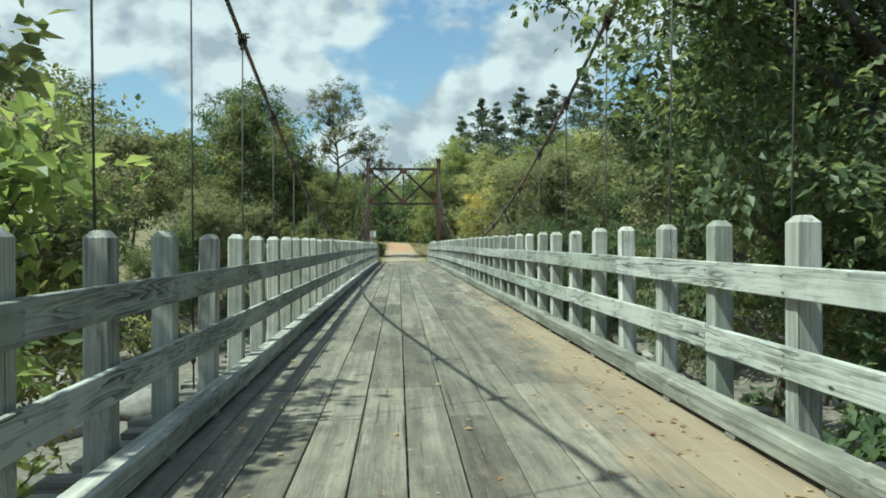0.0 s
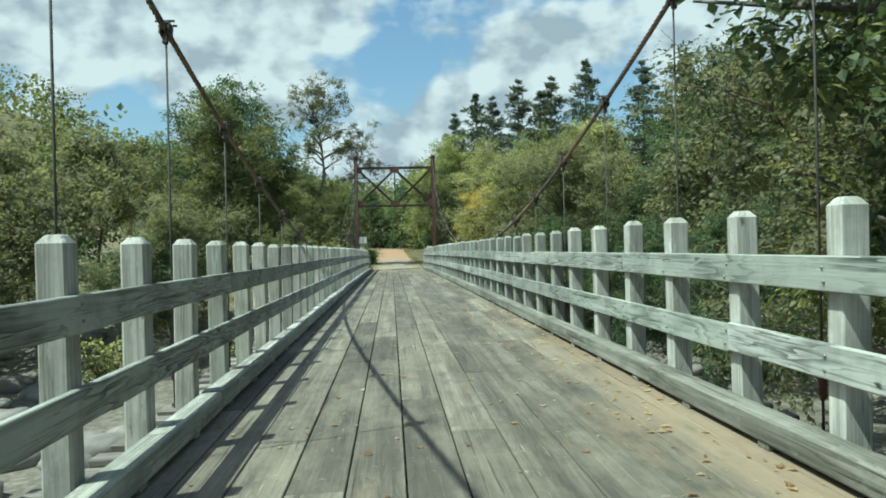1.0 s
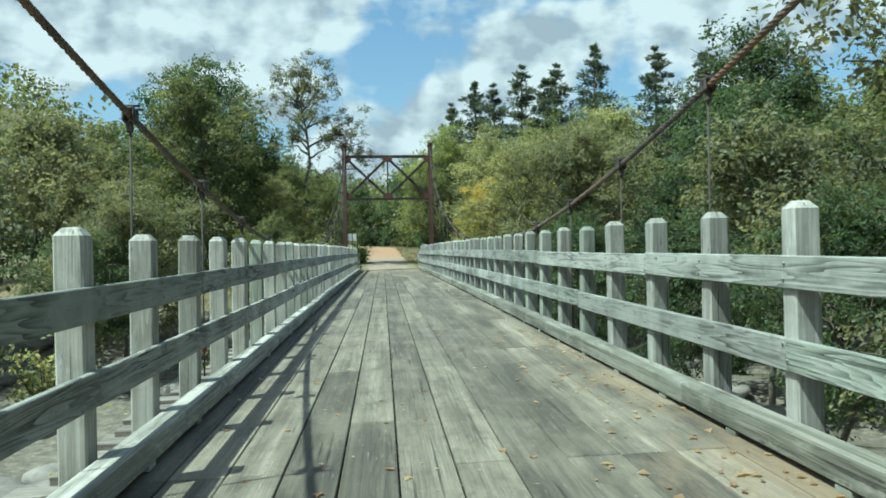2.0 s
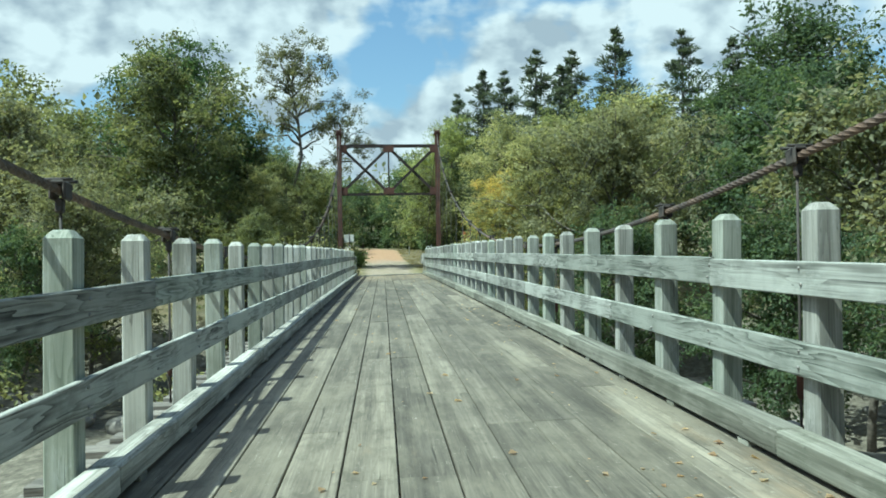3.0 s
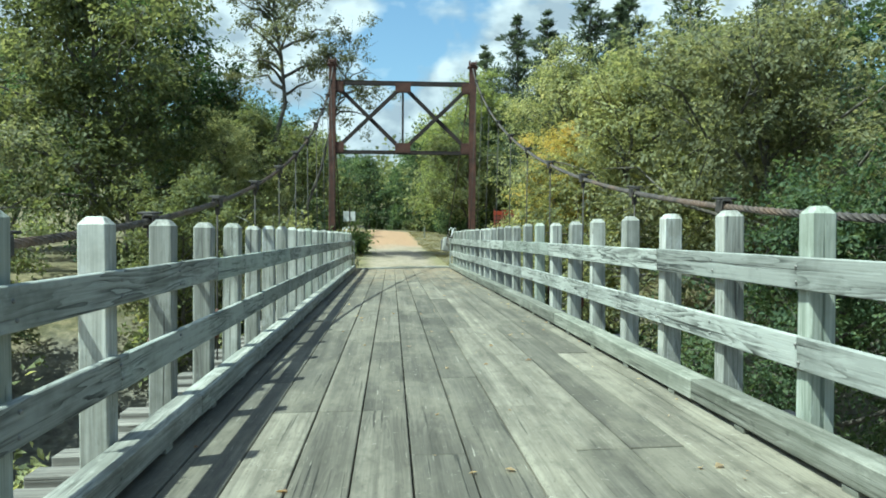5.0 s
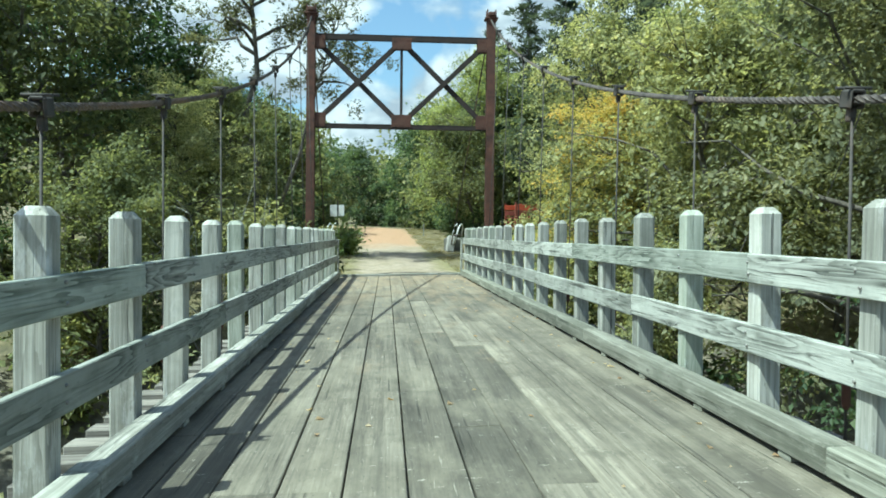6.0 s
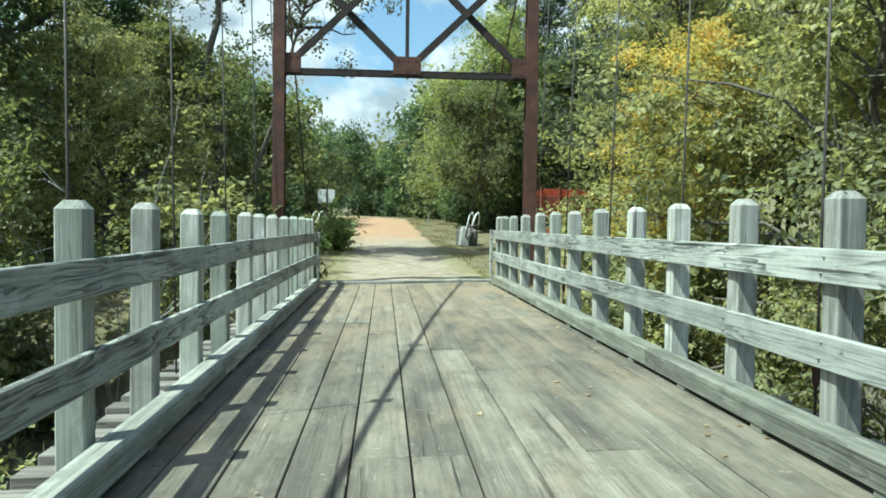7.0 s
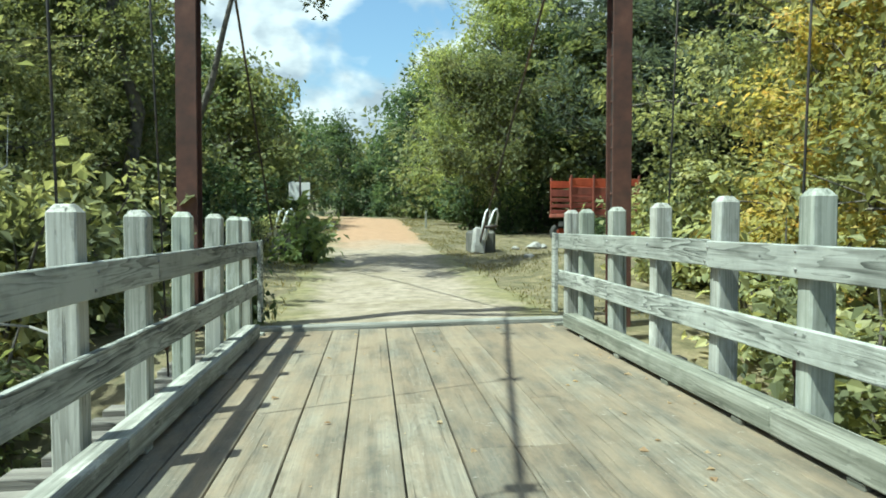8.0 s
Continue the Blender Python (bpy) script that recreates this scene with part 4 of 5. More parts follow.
def build_deck():
    rng = random.Random(9)
    deck = tagged(new("bridge_deck"), "bridge deck of weathered grey planks laid lengthwise", "bridge deck", kind="structure")
    seams = [-1.52, -1.25] + [-0.925 + 0.325 * i for i in range(10)] + [2.26]
    meshes = {}

    def plank_me(w, ln):
        key = (round(w, 3), round(ln, 3))
        if key not in meshes:
            meshes[key] = mesh_of("plank", box_bm(w, ln, 0.06, 0.005), M_PLANK)
        return meshes[key]

    for i, (a, b) in enumerate(zip(seams, seams[1:])):
        w = b - a - (0.011 if b < 0.8 else 0.004)
        y = -2.6 + (0.0, 2.44, 1.22, 3.66)[(i * 3 + 1) % 4] - 4.877
        while y < 61.3:
            ln = 4.877 if rng.random() < 0.7 else 3.658
            y0, y1 = max(y, -2.6), min(y + ln, 61.35)
            if y1 - y0 > 0.4:
                m = along((a + b) / 2, y0, y1, -0.03 + rng.uniform(-0.004, 0.004))
                part("plank", plank_me(w, y1 - y0 - 0.008), M_PLANK, deck, "", m @ pose(0, 0, 0, 0, rng.uniform(-0.5, 0.5), 0))
            y += ln
    tie = mesh_of("tie", box_bm(5.0, 0.20, 0.20, 0.008), M_TIE)
    y = -2.4
    while y < 61.3:
        x = 0.365
        m = Matrix.Translation((x + rng.uniform(-0.06, 0.06), y, deck_z(x, y) - 0.068 - 0.10)) @ Matrix.Rotation(-math.atan(0.024), 4, "Y")
        part("tie", tie, M_TIE, deck, "dark weathered cross tie", m)
        y += STEP / 3
    for x in (-1.2, 0.37, 1.95):
        y = -2.5
        while y < 61:
            part("stringer", box_bm(0.14, 6.1, 0.36, 0.01), M_STRINGER, deck, "rusty steel stringer", along(x, y, min(y + 6.1, 61.3), -0.45))
            y += 6.12
    part("end_sill", box_bm(0.20, 3.95, 0.14, 0.014), M_CURB, deck, "pale worn timber sill", Matrix.Translation((0.37, 61.47, deck_z(0.37, 61.5) - 0.01)) @ pose(0, 0, 0, 0, -1.4, 0) @ pose(0, 0, 0, 0, 0, 90))
    # fallen leaves
    r = np.random.default_rng(5)
    n = 900
    x = np.where(r.random(n) < 0.5, r.uniform(-1.3, 2.1, n), 2.12 - np.abs(r.normal(size=n)) * 0.38).clip(-1.35, 2.1)
    y = np.where(r.random(n) < 0.7, r.uniform(1, 22, n), r.uniform(22, 61, n))
    z = np.array([deck_z(a, b) for a, b in zip(x, y)]) + 0.008
    a = r.uniform(0, 6.28, n)
    ln = 0.02 + 0.06 * r.random(n) ** 1.7
    me = leaf_mesh("leaf_litter", np.stack([x, y, z], -1), np.stack([np.cos(a), np.sin(a), 0.15 * r.random(n)], -1), np.tile([0, 0, 1.0], (n, 1)) + r.normal(size=(n, 3)) * 0.2, ln, ln * 0.38, L_LITTER)
    tagged(new("leaf_litter", me), "small dry fallen leaves scattered on the planks", "leaves", kind="stuff")


build_deck()


# ---- far bank: anchors, sign, machine ----
def build_far_bank():
    for x in (2.95, -2.85):
        z = float(ground_z(x, 74.3))
        a = new("cable_anchor")
        a.matrix_basis = Matrix.Translation((x, 74.3, z)) @ Matrix.Scale(1.3, 4)
        part("block", box_bm(0.55, 1.1, 0.8, 0.06), M_OLDCONC, a, "dark stained concrete block", Matrix.Translation((0.1, 0.45, 0.1)))
        part("slab", box_bm(0.30, 0.16, 0.62, 0.04), M_CONCRETE, a, "pale slanted concrete slab", Matrix.Translation((-0.02, -0.2, 0.26)) @ pose(0, 0, 0, -14, 11, 12))
        for dx, lean in ((0.10, 0.10), (0.27, 0.16)):
            bm = bmesh.new()
            tube([(dx - lean, -0.30, 0.30), (dx - lean * 0.4, -0.32, 0.68), (dx + 0.02, -0.30, 0.92), (dx + 0.10, -0.22, 0.98), (dx + 0.15, -0.10, 0.86), (dx + 0.13, 0.1, 0.55)], [0.03, 0.026, 0.022, 0.022, 0.022, 0.022], 7, True, bm)
            part("cable_end", bm, M_WHITE, a, "pale galvanised cable loop")
        bm = bmesh.new()
        tube([(0.06, -0.36, 0.58), (0.36, -0.34, 0.60)], 0.035, 8, True, bm)
        part("clamp", bm, M_CABLE, a)
        tagged(a, "concrete cable anchor block with clamped cable ends", "cable anchor", "cable anchors")
    z = float(ground_z(-2.5, 79.5))
    sgn = new("road_sign")
    sgn.location = (-2.62, 79.5, z)
    part("post", box_bm(0.06, 0.06, 2.6, 0.005), M_ROD, sgn, "", Matrix.Translation((0, 0.02, 1.0)))
    part("panel", box_bm(0.36, 0.012, 0.62, 0.004), M_WHITE, sgn, "plain pale sign back", Matrix.Translation((-0.21, 0, 1.75)))
    part("panel", box_bm(0.30, 0.012, 0.58, 0.004), M_WHITE, sgn, "plain pale sign back", Matrix.Translation((0.19, 0.0, 1.76)))
    tagged(sgn, "pale metal road sign seen from behind on a post", "sign")
    z = float(ground_z(2.1, 87.4))
    st = new("marker_stake")
    st.location = (2.3, 87.4, z)
    part("stake", box_bm(0.08, 0.08, 0.9, 0.01), M_RAIL, st, "", Matrix.Translation((0, 0, 0.35)))
    tagged(st, "short grey wooden marker stake in the grass", "stake")

    # red slatted farm wagon under the trees
    z = float(ground_z(7.4, 79.0))
    w = new("farm_wagon")
    w.matrix_basis = Matrix.Translation((7.7, 79.0, z - 0.03)) @ pose(0, 0, 0, 0, 0, 8) @ Matrix.Scale(0.96, 4)
    part("bed", box_bm(2.8, 1.9, 0.14, 0.02), M_OLDRED, w, "", Matrix.Translation((0, 0, 1.0)))
    for sy in (-0.93, 0.93):
        for k in range(5):
            part("slat", box_bm(2.7, 0.04, 0.13 if k < 3 else 0.26, 0.008), M_OLDRED if k < 4 else M_REDPAINT, w, "dull rusted slat" if k < 4 else "bright red side board", Matrix.Translation((0, sy, (1.16, 1.38, 1.60, 1.86, 2.18)[k])))
        for sx in (-1.3, -0.45, 0.45, 1.3):
            part("stanchion", box_bm(0.07, 0.06, 1.45, 0.008), M_OLDRED, w, "", Matrix.Translation((sx, sy + 0.05 * np.sign(sy), 1.7)))
        for sx in (-1.0, 1.0):
            bm = bmesh.new()
            tube([(0, -0.11, 0), (0, -0.09, 0), (0, 0.09, 0), (0, 0.11, 0)], [0.30, 0.38, 0.38, 0.30], 18, True, bm)
            wh = part("wheel", bm, M_TYRE, w, "worn black tyre", Matrix.Translation((sx, sy * 0.9, 0.36)))
            bm = bmesh.new()
            tube([(0, -0.13, 0), (0, 0.13, 0)], 0.19, 12, True, bm)
            part("rim", bm, M_REDPAINT, wh)
    part("chassis", box_bm(2.6, 0.5, 0.2, 0.02), M_TYRE, w, "", Matrix.Translation((0, 0, 0.7)))
    tagged(w, "red slatted farm wagon parked under trees", "farm wagon")


build_far_bank()


def build_rocks():
    rng = random.Random(12)
    meshes = []
    for k in range(4):
        bm = bmesh.new()
        bmesh.ops.create_icosphere(bm, subdivisions=2, radius=1.0)
        for v in bm.verts:
            p = v.co.copy()
            v.co = p * (1 + 0.30 * noise.noise(p * 1.1 + Vector((k * 7, 0, 0))) + 0.10 * noise.noise(p * 3.1 + Vector((k * 3, 5, 0))))
            v.co.z *= 0.62
        for f in bm.faces:
            f.smooth = True
        meshes.append(mesh_of("boulder", bm, M_ROCK))
    for i in range(120):
        x, y = rng.uniform(-26, -4.5), rng.uniform(22.5, 54)
        if i % 5 == 0:
            x = rng.uniform(5, 20)
        s = rng.choice((0.4, 0.5, 0.7, 0.9, 1.4)) * rng.uniform(0.7, 1.3)
        ob = new("boulder", rng.choice(meshes))
        ob.matrix_basis = Matrix.Translation((x, y, float(ground_z(x, y)) + s * 0.2)) @ pose(0, 0, 0, rng.uniform(-12, 12), rng.uniform(-12, 12), rng.uniform(0, 360)) @ Matrix.Diagonal((s, s * 0.8, s * 0.75, 1))
        tagged(ob, "pale rounded boulder lying on the river bed", "boulder", "river boulders")


build_rocks()


def build_bank_stones():
    rng = random.Random(5)
    for x, y, s in ((4.95, 76.0, 0.2), (5.3, 76.4, 0.13), (4.2, 75.2, 0.11), (3.7, 70.6, 0.09), (-3.2, 69.6, 0.12)):
        bm = bmesh.new()
        bmesh.ops.create_icosphere(bm, subdivisions=2, radius=1.0)
        for v in bm.verts:
            p = v.co.copy()
            v.co = p * (1 + 0.35 * noise.noise(p * 1.3 + Vector((x * 7, 0, 0))))
            v.co.z *= 0.7
        ob = new("stone", mesh_of("stone", bm, M_CONCRETE))
        ob.matrix_basis = Matrix.Translation((x, y, float(ground_z(x, y)) + s * 0.35)) @ pose(0, 0, 0, 0, 0, rng.uniform(0, 360)) @ Matrix.Diagonal((s * 1.4, s, s, 1))
        tagged(ob, "pale broken stone lying on the dry verge", "stone", "bank stones")


build_bank_stones()


# ---- trees ----
def put(ob, x, y, s=1.0, turn=0.0, sink=0.0, sz=None):
    m = Matrix.Translation((x, y, float(ground_z(x, y)) - sink)) @ Matrix.Rotation(radians(turn), 4, "Z") @ Matrix.Diagonal((s, s, sz or s, 1))
    if ob.get("placed"):
        return copy_thing(ob, m @ Matrix.Diagonal((1 / ob.scale.x, 1 / ob.scale.y, 1 / ob.scale.z, 1)))
    ob["placed"] = 1
    ob.matrix_basis = m
    return ob


def build_trees():
    rng = random.Random(3)
    # big dark tree beside the start of the bridge
    near = broadleaf(15.5, 4.9, 0.12, 34, 10, 76000, 0.145, 21, L_NEAR, "large dark-leaved broadleaf tree on the river bank", 0.30, -0.02, 0.2, clear=(-3.4, 5.0), over=((-5.8, 0.6, 9.0), (-5.0, 1.6, 8.6), (-4.6, -1.0, 9.2)))
    put(near, 7.5, 11.2, 1.0)
    left = broadleaf(10.0, 3.0, 0.35, 18, 6, 16000, 0.19, 22, L_GREEN, "leafy green tree on the near river bank", 0.16, 0, 0.24)
    put(left, -8.9, 16.5)
    # kinds that repeat along the banks: fine-leaved ones near the bridge, coarser ones far off
    N = [
        broadleaf(9.5, 3.6, 0.22, 24, 8, 26000, 0.146, 31, L_GREEN, "leafy green tree in dense bank woodland", 0.14, 0, 0.23),
        broadleaf(9.0, 3.4, 0.06, 24, 8, 38000, 0.105, 32, L_YELLOW, "yellow-green broadleaf tree in dense bank woodland", 0.13, 0.04, 0.23),
        broadleaf(10.5, 4.0, 0.38, 24, 8, 37000, 0.116, 33, L_OLIVE, "olive-green broadleaf tree in dense bank woodland", 0.16, -0.03, 0.23),
    ]
    F = [
        broadleaf(10.0, 3.8, 0.08, 22, 7, 6200, 0.33, 35, L_GREEN, "leafy green tree in the riverside woods", 0.14, 0, 0.23),
        broadleaf(12.0, 4.6, 0.10, 24, 7, 6800, 0.335, 38, L_DARK, "dark green tree in the riverside woods", 0.2, 0, 0.22),
    ]
    M = [
        broadleaf(10.0, 3.8, 0.32, 28, 8, 13500, 0.21, 135, L_GREEN, "leafy green tree in the riverside woods", 0.14, 0, 0.20),
        broadleaf(10.0, 3.8, 0.32, 28, 8, 13500, 0.21, 136, L_YELLOW, "yellow-green tree in the riverside woods", 0.14, 0, 0.20),
        broadleaf(10.0, 4.0, 0.34, 28, 8, 13500, 0.21, 137, L_OLIVE, "olive-green tree in the riverside woods", 0.14, 0.02, 0.20),
        broadleaf(12.0, 4.4, 0.34, 30, 8, 16000, 0.21, 138, L_DARK, "dark green tree in the riverside woods", 0.2, 0, 0.19, rag=(0.7, 1.15)),
    ]
    N.append(broadleaf(10.0, 3.8, 0.40, 24, 8, 27000, 0.132, 39, L_DARK, "dark green broadleaf tree in dense bank woodland", 0.16, 0.02, 0.23))
    G, Y, O, D = N
    g, d = F
    mg, my, mo, md = M
    for k, x, y, s, t in (
        (O, 9.6, 18.5, 1.05, 0), (mg, 13.5, 23.0, 1.1, 40), (mo, 17.0, 31.0, 1.2, 80), (mo, 15.0, 41.0, 1.15, 10), (md, 21.0, 38.0, 1.0, 200),
        (O, 10.5, 52.0, 1.2, 70), (Y, 8.0, 57.0, 1.15, 200), (Y, 7.8, 63.8, 1.05, 100), (G, 13.0, 59.5, 1.15, 300), (G, 11.2, 66.5, 1.05, 20),
        (my, 16.0, 66.5, 1.1, 150), (mg, 16.5, 73.0, 1.15, 250), (md, 20.5, 58.0, 1.05, 90), (md, 26.5, 67.0, 1.4, 0), (mg, 33.0, 72.0, 1.4, 30),
        (mg, 27.0, 50.0, 1.5, 220), (mo, 33.0, 45.0, 1.5, 60), (g, 9.8, 84.0, 0.95, 45), (md, 36.0, 60.0, 1.4, 100), (md, 17.5, 50.0, 1.05, 15),
        (G, -11.2, 60.5, 1.3, 30), (Y, -6.6, 63.0, 0.70, 80), (O, -11.8, 48.5, 0.9, 140), (G, -12.3, 52.0, 0.85, 130), (G, -6.5, 56.0, 0.62, 200), (G, -6.3, 69.0, 0.75, 20), (mo, -20.5, 62.0, 1.05, 70),
        (mo, -22.0, 50.0, 1.35, 20), (my, -27.0, 58.0, 1.05, 140), (mg, -30.0, 44.0, 1.4, 300), (D, -12.5, 46.0, 0.7, 90),
        (mg, -21.0, 75.0, 1.15, 33), (md, -9.0, 80.0, 0.72, 66), (g, -6.4, 87.0, 0.82, 190), (d, -10.5, 95.0, 0.85, 280), (g, -6.2, 101.0, 0.85, 10),
        (mg, 4.8, 83.0, 0.72, 70), (d, 9.5, 88.5, 0.8, 80), (d, 12.5, 85.5, 0.8, 10), (d, -8.0, 91.0, 0.7, 150), (d, -12.5, 85.0, 0.9, 170), (d, 3.9, 107.0, 0.9, 50), (d, -9.5, 74.5, 0.7, 70), (g, 5.2, 101.0, 1.1, 140), (d, 1.6, 119.0, 0.78, 222), (d, -2.5, 118.0, 0.72, 30), (g, -11.0, 117.0, 0.9, 300), (g, 8.0, 112.0, 1.2, 77), (d, -5.5, 128.0, 0.8, 100),
        (mo, -25.0, 37.0, 0.95, 10), (mg, -36.0, 33.0, 1.3, 10), (mo, -18.5, 41.0, 0.75, 160), (g, -18.0, 87.0, 1.0, 100), (d, -29.0, 79.0, 1.0, 0), (g, -14.0, 104.0, 1.0, 20),
        (D, 10.5, 28.5, 0.75, 30), (D, 9.8, 36.0, 0.75, 200), (D, 8.4, 46.0, 0.8, 310), (d, 15.0, 8.0, 1.2, 20), (d, 14.0, -2.0, 1.1, 120), (G, -9.2, 73.5, 0.95, 210),
    ):
        put(k, x, y, s, t)
    lime = broadleaf(12.4, 4.7, 0.06, 28, 8, 32000, 0.15, 47, L_LIME, "tall yellow-green tree leaning out beside the dirt road", 0.18, -0.02, 0.2)
    put(lime, 6.2, 90.0, 1.0, 12)
    # tall dark crown above the left bank
    big = broadleaf(15.6, 5.7, 0.10, 46, 9, 36000, 0.20, 71, L_FOREST, "large dense dark green tree above the river bank", 0.26, 0.0, 0.15, rag=(0.85, 1.12))
    put(big, -13.4, 71.5)
    # high crown that shades the start of the bridge, and a young tree with broad leaves at its foot
    high = broadleaf(9.0, 2.7, 0.42, 22, 8, 15000, 0.17, 72, L_GREEN, "tall green tree shading the start of the bridge", 0.2, 0.03, 0.24)
    put(high, -6.3, 4.4)
    young = broadleaf(5.6, 1.9, 0.2, 16, 5, 1500, 0.25, 73, L_BROAD, "young tree with broad sunlit leaves beside the railing", 0.06, 0.05, 0.24)
    put(young, -4.9, 8.8)
    # autumn-coloured tree at the bridge end
    aut = broadleaf(7.0, 2.2, 0.12, 20, 7, 19000, 0.11, 41, L_AUTUMN, "slender tree with yellow and orange autumn leaves", 0.09, 0.02, 0.24)
    put(aut, 6.3, 61.4, 0.84)
    put(aut, 11.5, 73.0, 0.9, 90)
    # thin-leaved tall tree behind the tower
    bare = broadleaf(15.6, 2.9, 0.56, 22, 6, 15000, 0.12, 44, L_OLIVE, "tall sparse tree with a bare grey trunk", 0.2, -0.03, 0.17, thin=1.6)
    put(bare, -5.2, 68.5)
    lean = broadleaf(11.3, 2.6, 0.68, 11, 5, 6000, 0.105, 45, L_OLIVE, "leaning sparse tree with a bare trunk", 0.13, 0.33, 0.17, thin=1.6)
    put(lean, -4.8, 68.9)
    pines = [conifer(19.0, 6.0, 24, 14500, 0.40, 51 + i, "tall dark pine tree with open layered branches") for i in range(2)]
    for i, (x, y, s, t) in enumerate(((12.4, 80, 0.90, 0), (19.1, 80.5, 1.0, 60), (24.8, 81, 0.98, 130), (9.6, 92, 0.92, 200), (10.4, 84, 0.84, 250), (15.0, 83, 0.87, 170), (17.3, 88, 0.98, 20), (30.5, 84, 1.0, 300), (7.6, 96, 0.84, 90))):
        put(pines[i % 2], x, y, s, t)
    sh = shrub(1.0, 1.5, 1400, 0.13, 61, L_GREEN, "leafy green shrub on the bank")
    shy = shrub(1.1, 1.7, 1400, 0.13, 62, L_YELLOW, "yellow-green shrub on the bank")
    # Darker-leaved bush; its colour stands in for the shade under the trees.
    shd = shrub(1.5, 2.6, 1500, 0.20, 64, L_DARK, "bush under the trees, leaf colour darkened to stand in for shade")
    put(shy, -3.3, 73.6, 0.8, 90)
    for i in range(60):
        q = i % 2
        x = rng.choice((-1, 1)) * rng.uniform(5.0, 24.0)
        y = rng.uniform(51, 68) if i < 48 else rng.uniform(26, 52)
        if i < 30:
            x = rng.choice((-1, 1)) * rng.uniform(4.2, 8.0) + 0.4
        if x > 0 and y > 60:
            x = max(x, 6.5)
        # The right bank gets the darkened bushes in place of deep understorey shade.
        put(shd if x > 0 and y < 57 else (sh, shy)[q], x, y, rng.uniform(0.9, 1.7) * (0.7 if x > 0 and y < 57 else 1), rng.uniform(0, 360))
    for i in range(54):
        s = -1 if i % 2 else 1
        y = 76 + i * 0.85
        if s < 0:
            y += 2.0
        out = rng.uniform(4.3, 5.4) if i % 4 < 2 else rng.uniform(6.5, 9.0)
        if s > 0 and y < 83:
            out += 6.0
        put(sh if i % 9 == 4 else shd, float(road_x(y)) + s * out - (0.012 * max(0, y - 96) ** 2), y, rng.uniform(0.7, 1.25), rng.uniform(0, 360))
    for x, y, q in ((6.9, 75.6, 0.45), (8.9, 76.2, 0.5), (10.4, 78.0, 0.9), (11.6, 81.5, 1.1), (9.2, 83.5, 1.1), (6.8, 84.0, 1.0), (5.2, 83.0, 0.7), (-4.6, 78.0, 0.9), (-5.4, 74.5, 0.8), (-6.4, 80.0, 1.2), (-7.6, 76.0, 1.3), (14, 78, 1.3)):
        put(shd, x, y, q, x * 50)
    # Darkened bushes stand in for the shade right of the bridge start.
    for x, y, q in ((4.7, 5.2, 0.8), (5.4, 8.0, 0.95), (5.9, 3.2, 0.9), (4.9, 10.6, 0.9), (6.7, 6.2, 1.1), (5.6, 13.2, 1.0)):
        put(shd, x, y, q, x * 70)
    broad = shrub(0.85, 1.75, 620, 0.27, 65, L_BROAD, "bright bush with broad drooping leaves")
    put(broad, -1.85, 71.7, 0.88, 30)
    put(shy, 5.6, 66.0, 1.2, 200)
    put(sh, 6.6, 67.6, 1.0, 20)
    for x, y, q in ((4.3, 58.2, 1), (4.6, 60.5, 1), (5.4, 56.6, 0), (-3.6, 58.6, 0), (-4.2, 60.8, 1), (-4.4, 55.0, 1), (-3.9, 63.2, 0)):
        put((sh, shy)[q], x, y, rng.uniform(1.0, 1.5), rng.uniform(0, 360))
    vine = shrub(0.45, 1.2, 900, 0.12, 63, L_DARK, "dark vine growing over the railing end", "vine")
    vine.matrix_basis = Matrix.Translation((-1.78, 61.85, 0.1)) @ Matrix.Diagonal((0.62, 0.8, 1.15, 1))

    # bleached dead shrub beside the railing
    dead = new("dead_shrub")
    rd = np.random.default_rng(77)
    for i in range(7):
        bm = bmesh.new()
        ang, lift = i * 0.9 + rd.normal() * 0.2, rd.uniform(0.25, 1.0)
        tip = np.array([math.cos(ang) * 1.7, math.sin(ang) * 1.2, 1.6 * lift])
        bp = branch_points(rd, (0, 0, -0.2), tip, 0.25, 7, 0.12)
        tube([tuple(p) for p in bp], list(np.linspace(0.013, 0.004, 7)), 5, True, bm)
        for k in range(5):
            q = bp[2 + k]
            e = q + unit(tip + rd.normal(size=3) * 1.3) * rd.uniform(0.3, 0.8)
            tube([tuple(q), tuple((q + e) / 2 + rd.normal(size=3) * 0.06), tuple(e)], [0.006, 0.005, 0.002], 4, True, bm)
        part("branch", bm, M_TWIG, dead)
    dead.matrix_basis = Matrix.Translation((-4.3, 57.0, float(ground_z(-4.3, 57.0)))) @ Matrix.Diagonal((1.1, 1.1, 2.2, 1))
    tagged(dead, "bare bleached grey dead shrub beside the railing", "shrub")

    # distant woods on the ridges
    r = np.random.default_rng(8)
    n = 3000
    x, y = r.uniform(-330, 330, n), r.uniform(95, 640, n)
    keep = (np.abs(x) < y * 0.75 + 20) & ~((np.abs(x + 1) < 14) & (y < 128)) & ((np.abs(x) > 48) | (y > 165))
    x, y = x[keep], y[keep]
    z = ground_z(x, y)
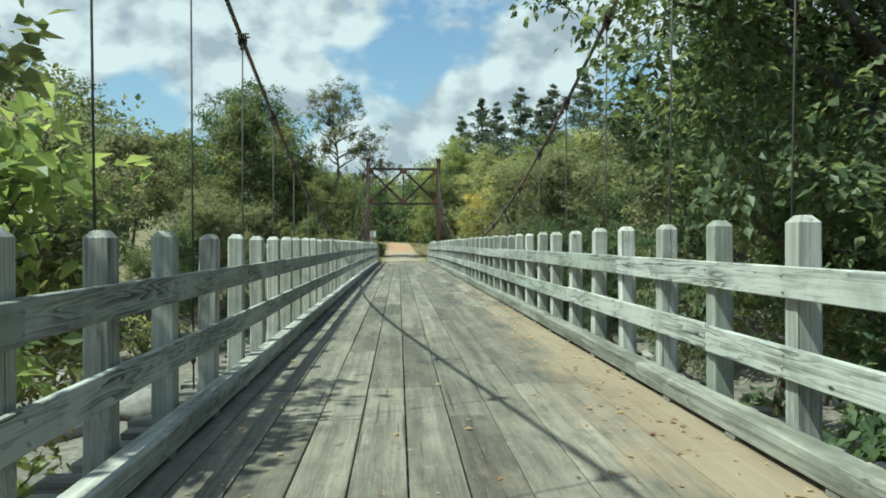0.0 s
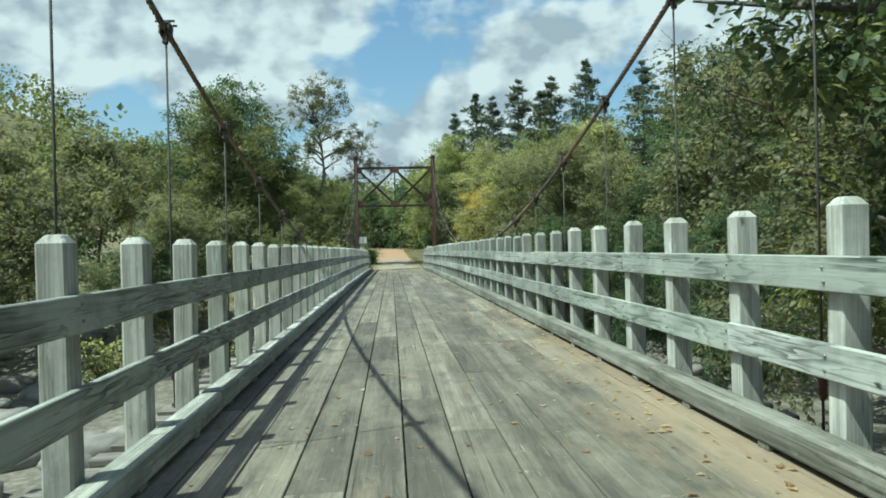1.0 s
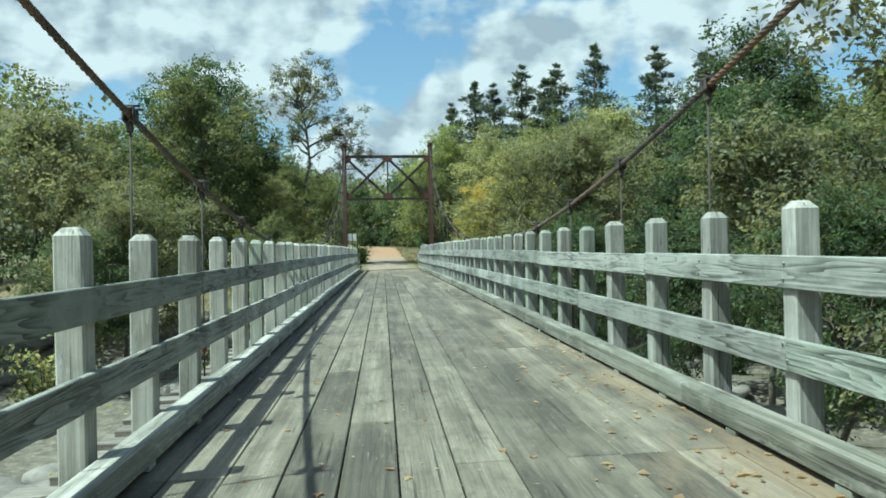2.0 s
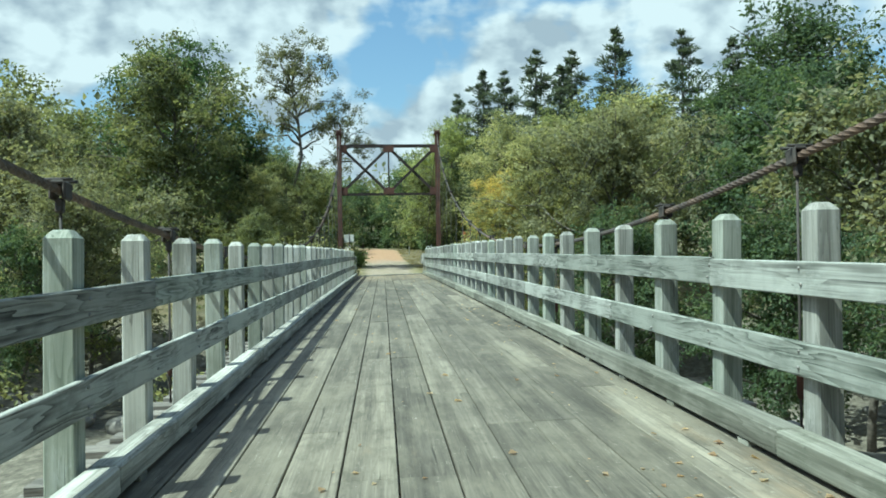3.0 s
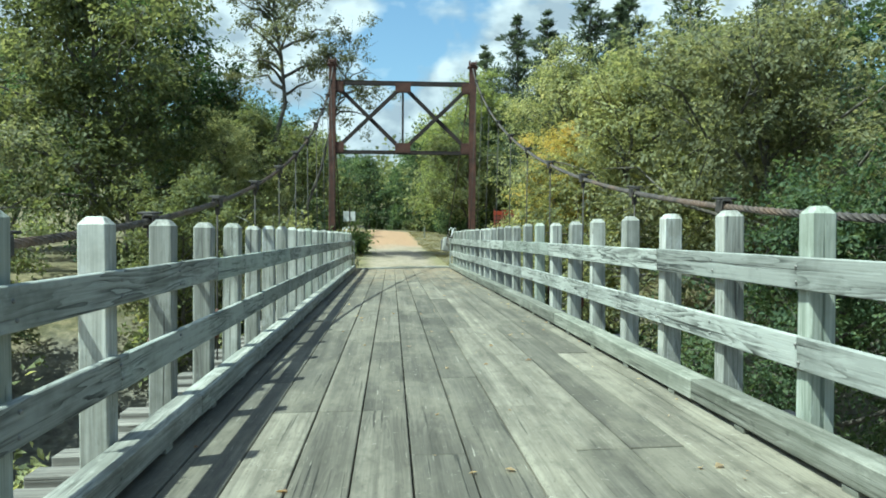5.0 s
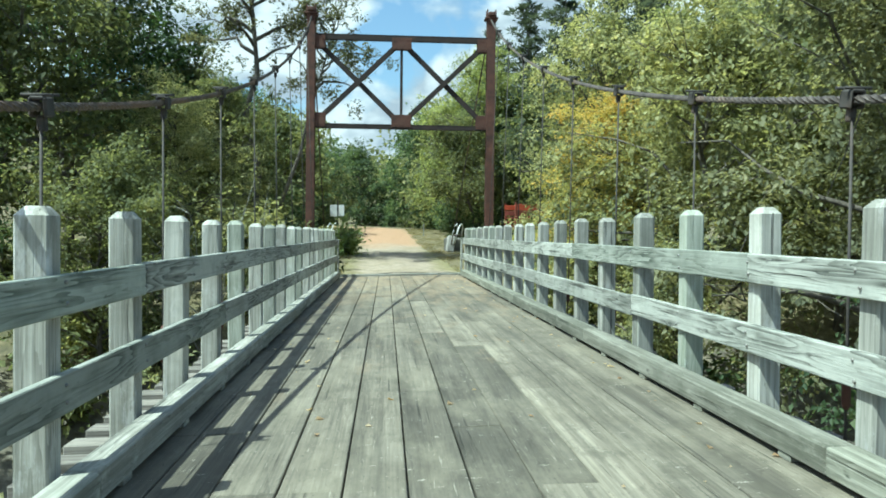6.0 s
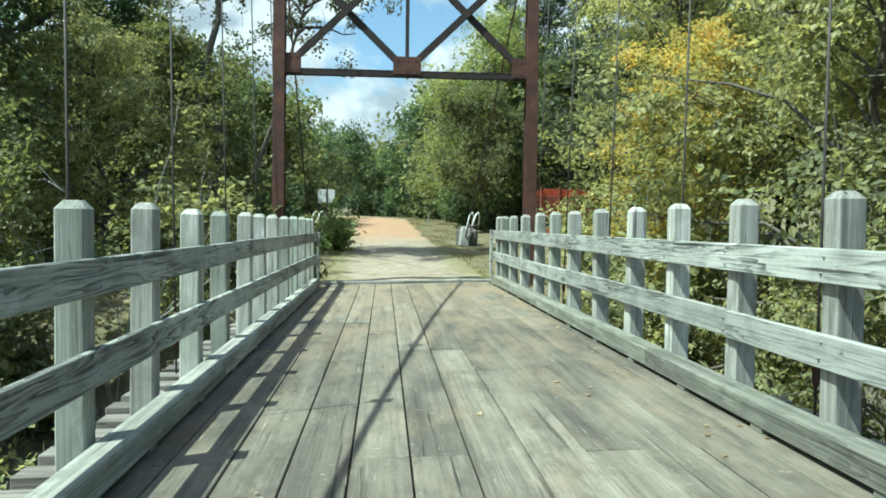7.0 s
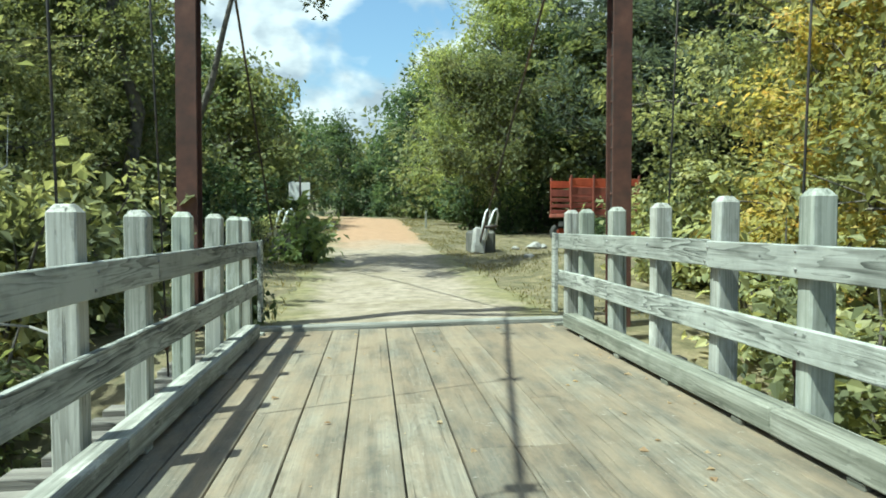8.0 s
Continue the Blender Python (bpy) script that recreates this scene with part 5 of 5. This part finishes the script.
    hgt = r.uniform(8, 15, len(x))
    cs, ds, ls = [], [], []
    for k, big, ok in ((95, 1.05, y < 235), (24, 2.0, y >= 235)):
        hh = hgt[ok]
        d = unit(r.normal(size=(len(hh), k, 3)))
        rad = r.uniform(0.5, 1.0, (len(hh), k, 1)) * np.stack([hh * 0.32, hh * 0.32, hh * 0.46], -1)[:, None]
        cs.append((np.stack([x[ok], y[ok], z[ok] + hh * 0.52], -1)[:, None] + d * rad).reshape(-1, 3))
        ds.append(d.reshape(-1, 3))
        ls.append(big * r.uniform(0.65, 1.35, len(hh) * k))
    c, d, ln = np.concatenate(cs), np.concatenate(ds), np.concatenate(ls)
    m = len(c)
    me = leaf_mesh("distant_woods", c, d + r.normal(size=(m, 3)) * 0.6, np.array([0, 0, 0.9]) + d * 0.6 + r.normal(size=(m, 3)) * 0.4, ln, ln * 0.4, L_GREEN)
    tagged(new("distant_woods", me), "dense green woods covering the distant hills", "woods", kind="stuff")

    # grass on the verges
    n = 46000
    y = r.uniform(61.8, 100, n)
    s = np.where(r.random(n) < 0.5, -1, 1)
    edge = np.interp(y, [61.5, 66, 80, 110], [2.0, 2.0, 1.7, 1.75])
    x = road_x(y) - 0.012 * np.maximum(y - 96, 0) ** 2 + s * (edge + np.abs(r.normal(size=n)) * 1.6 - 0.15)
    keep = r.random(n) < np.clip(0.5 + 1.1 * np.sin(x * 1.9 + 1.3 * np.sin(y * 0.8)) * np.sin(y * 1.3 + x), 0.08, 1)
    x, y = x[keep], y[keep]
    n = len(x)
    z = ground_z(x, y)
    ax = np.stack([r.normal(size=n) * 0.45, r.normal(size=n) * 0.45, np.ones(n)], -1)
    ln = r.uniform(0.02, 0.075, n) * np.where(r.random(n) < 0.04, 2.2, 1.0)
    me = leaf_mesh("grass", np.stack([x, y, z], -1), ax, r.normal(size=(n, 3)), ln, ln * 0.07 + 0.004, L_GRASS, 0.1)
    tagged(new("grass", me), "dry yellow-green grass along the road verges", "grass", kind="stuff")


build_trees()
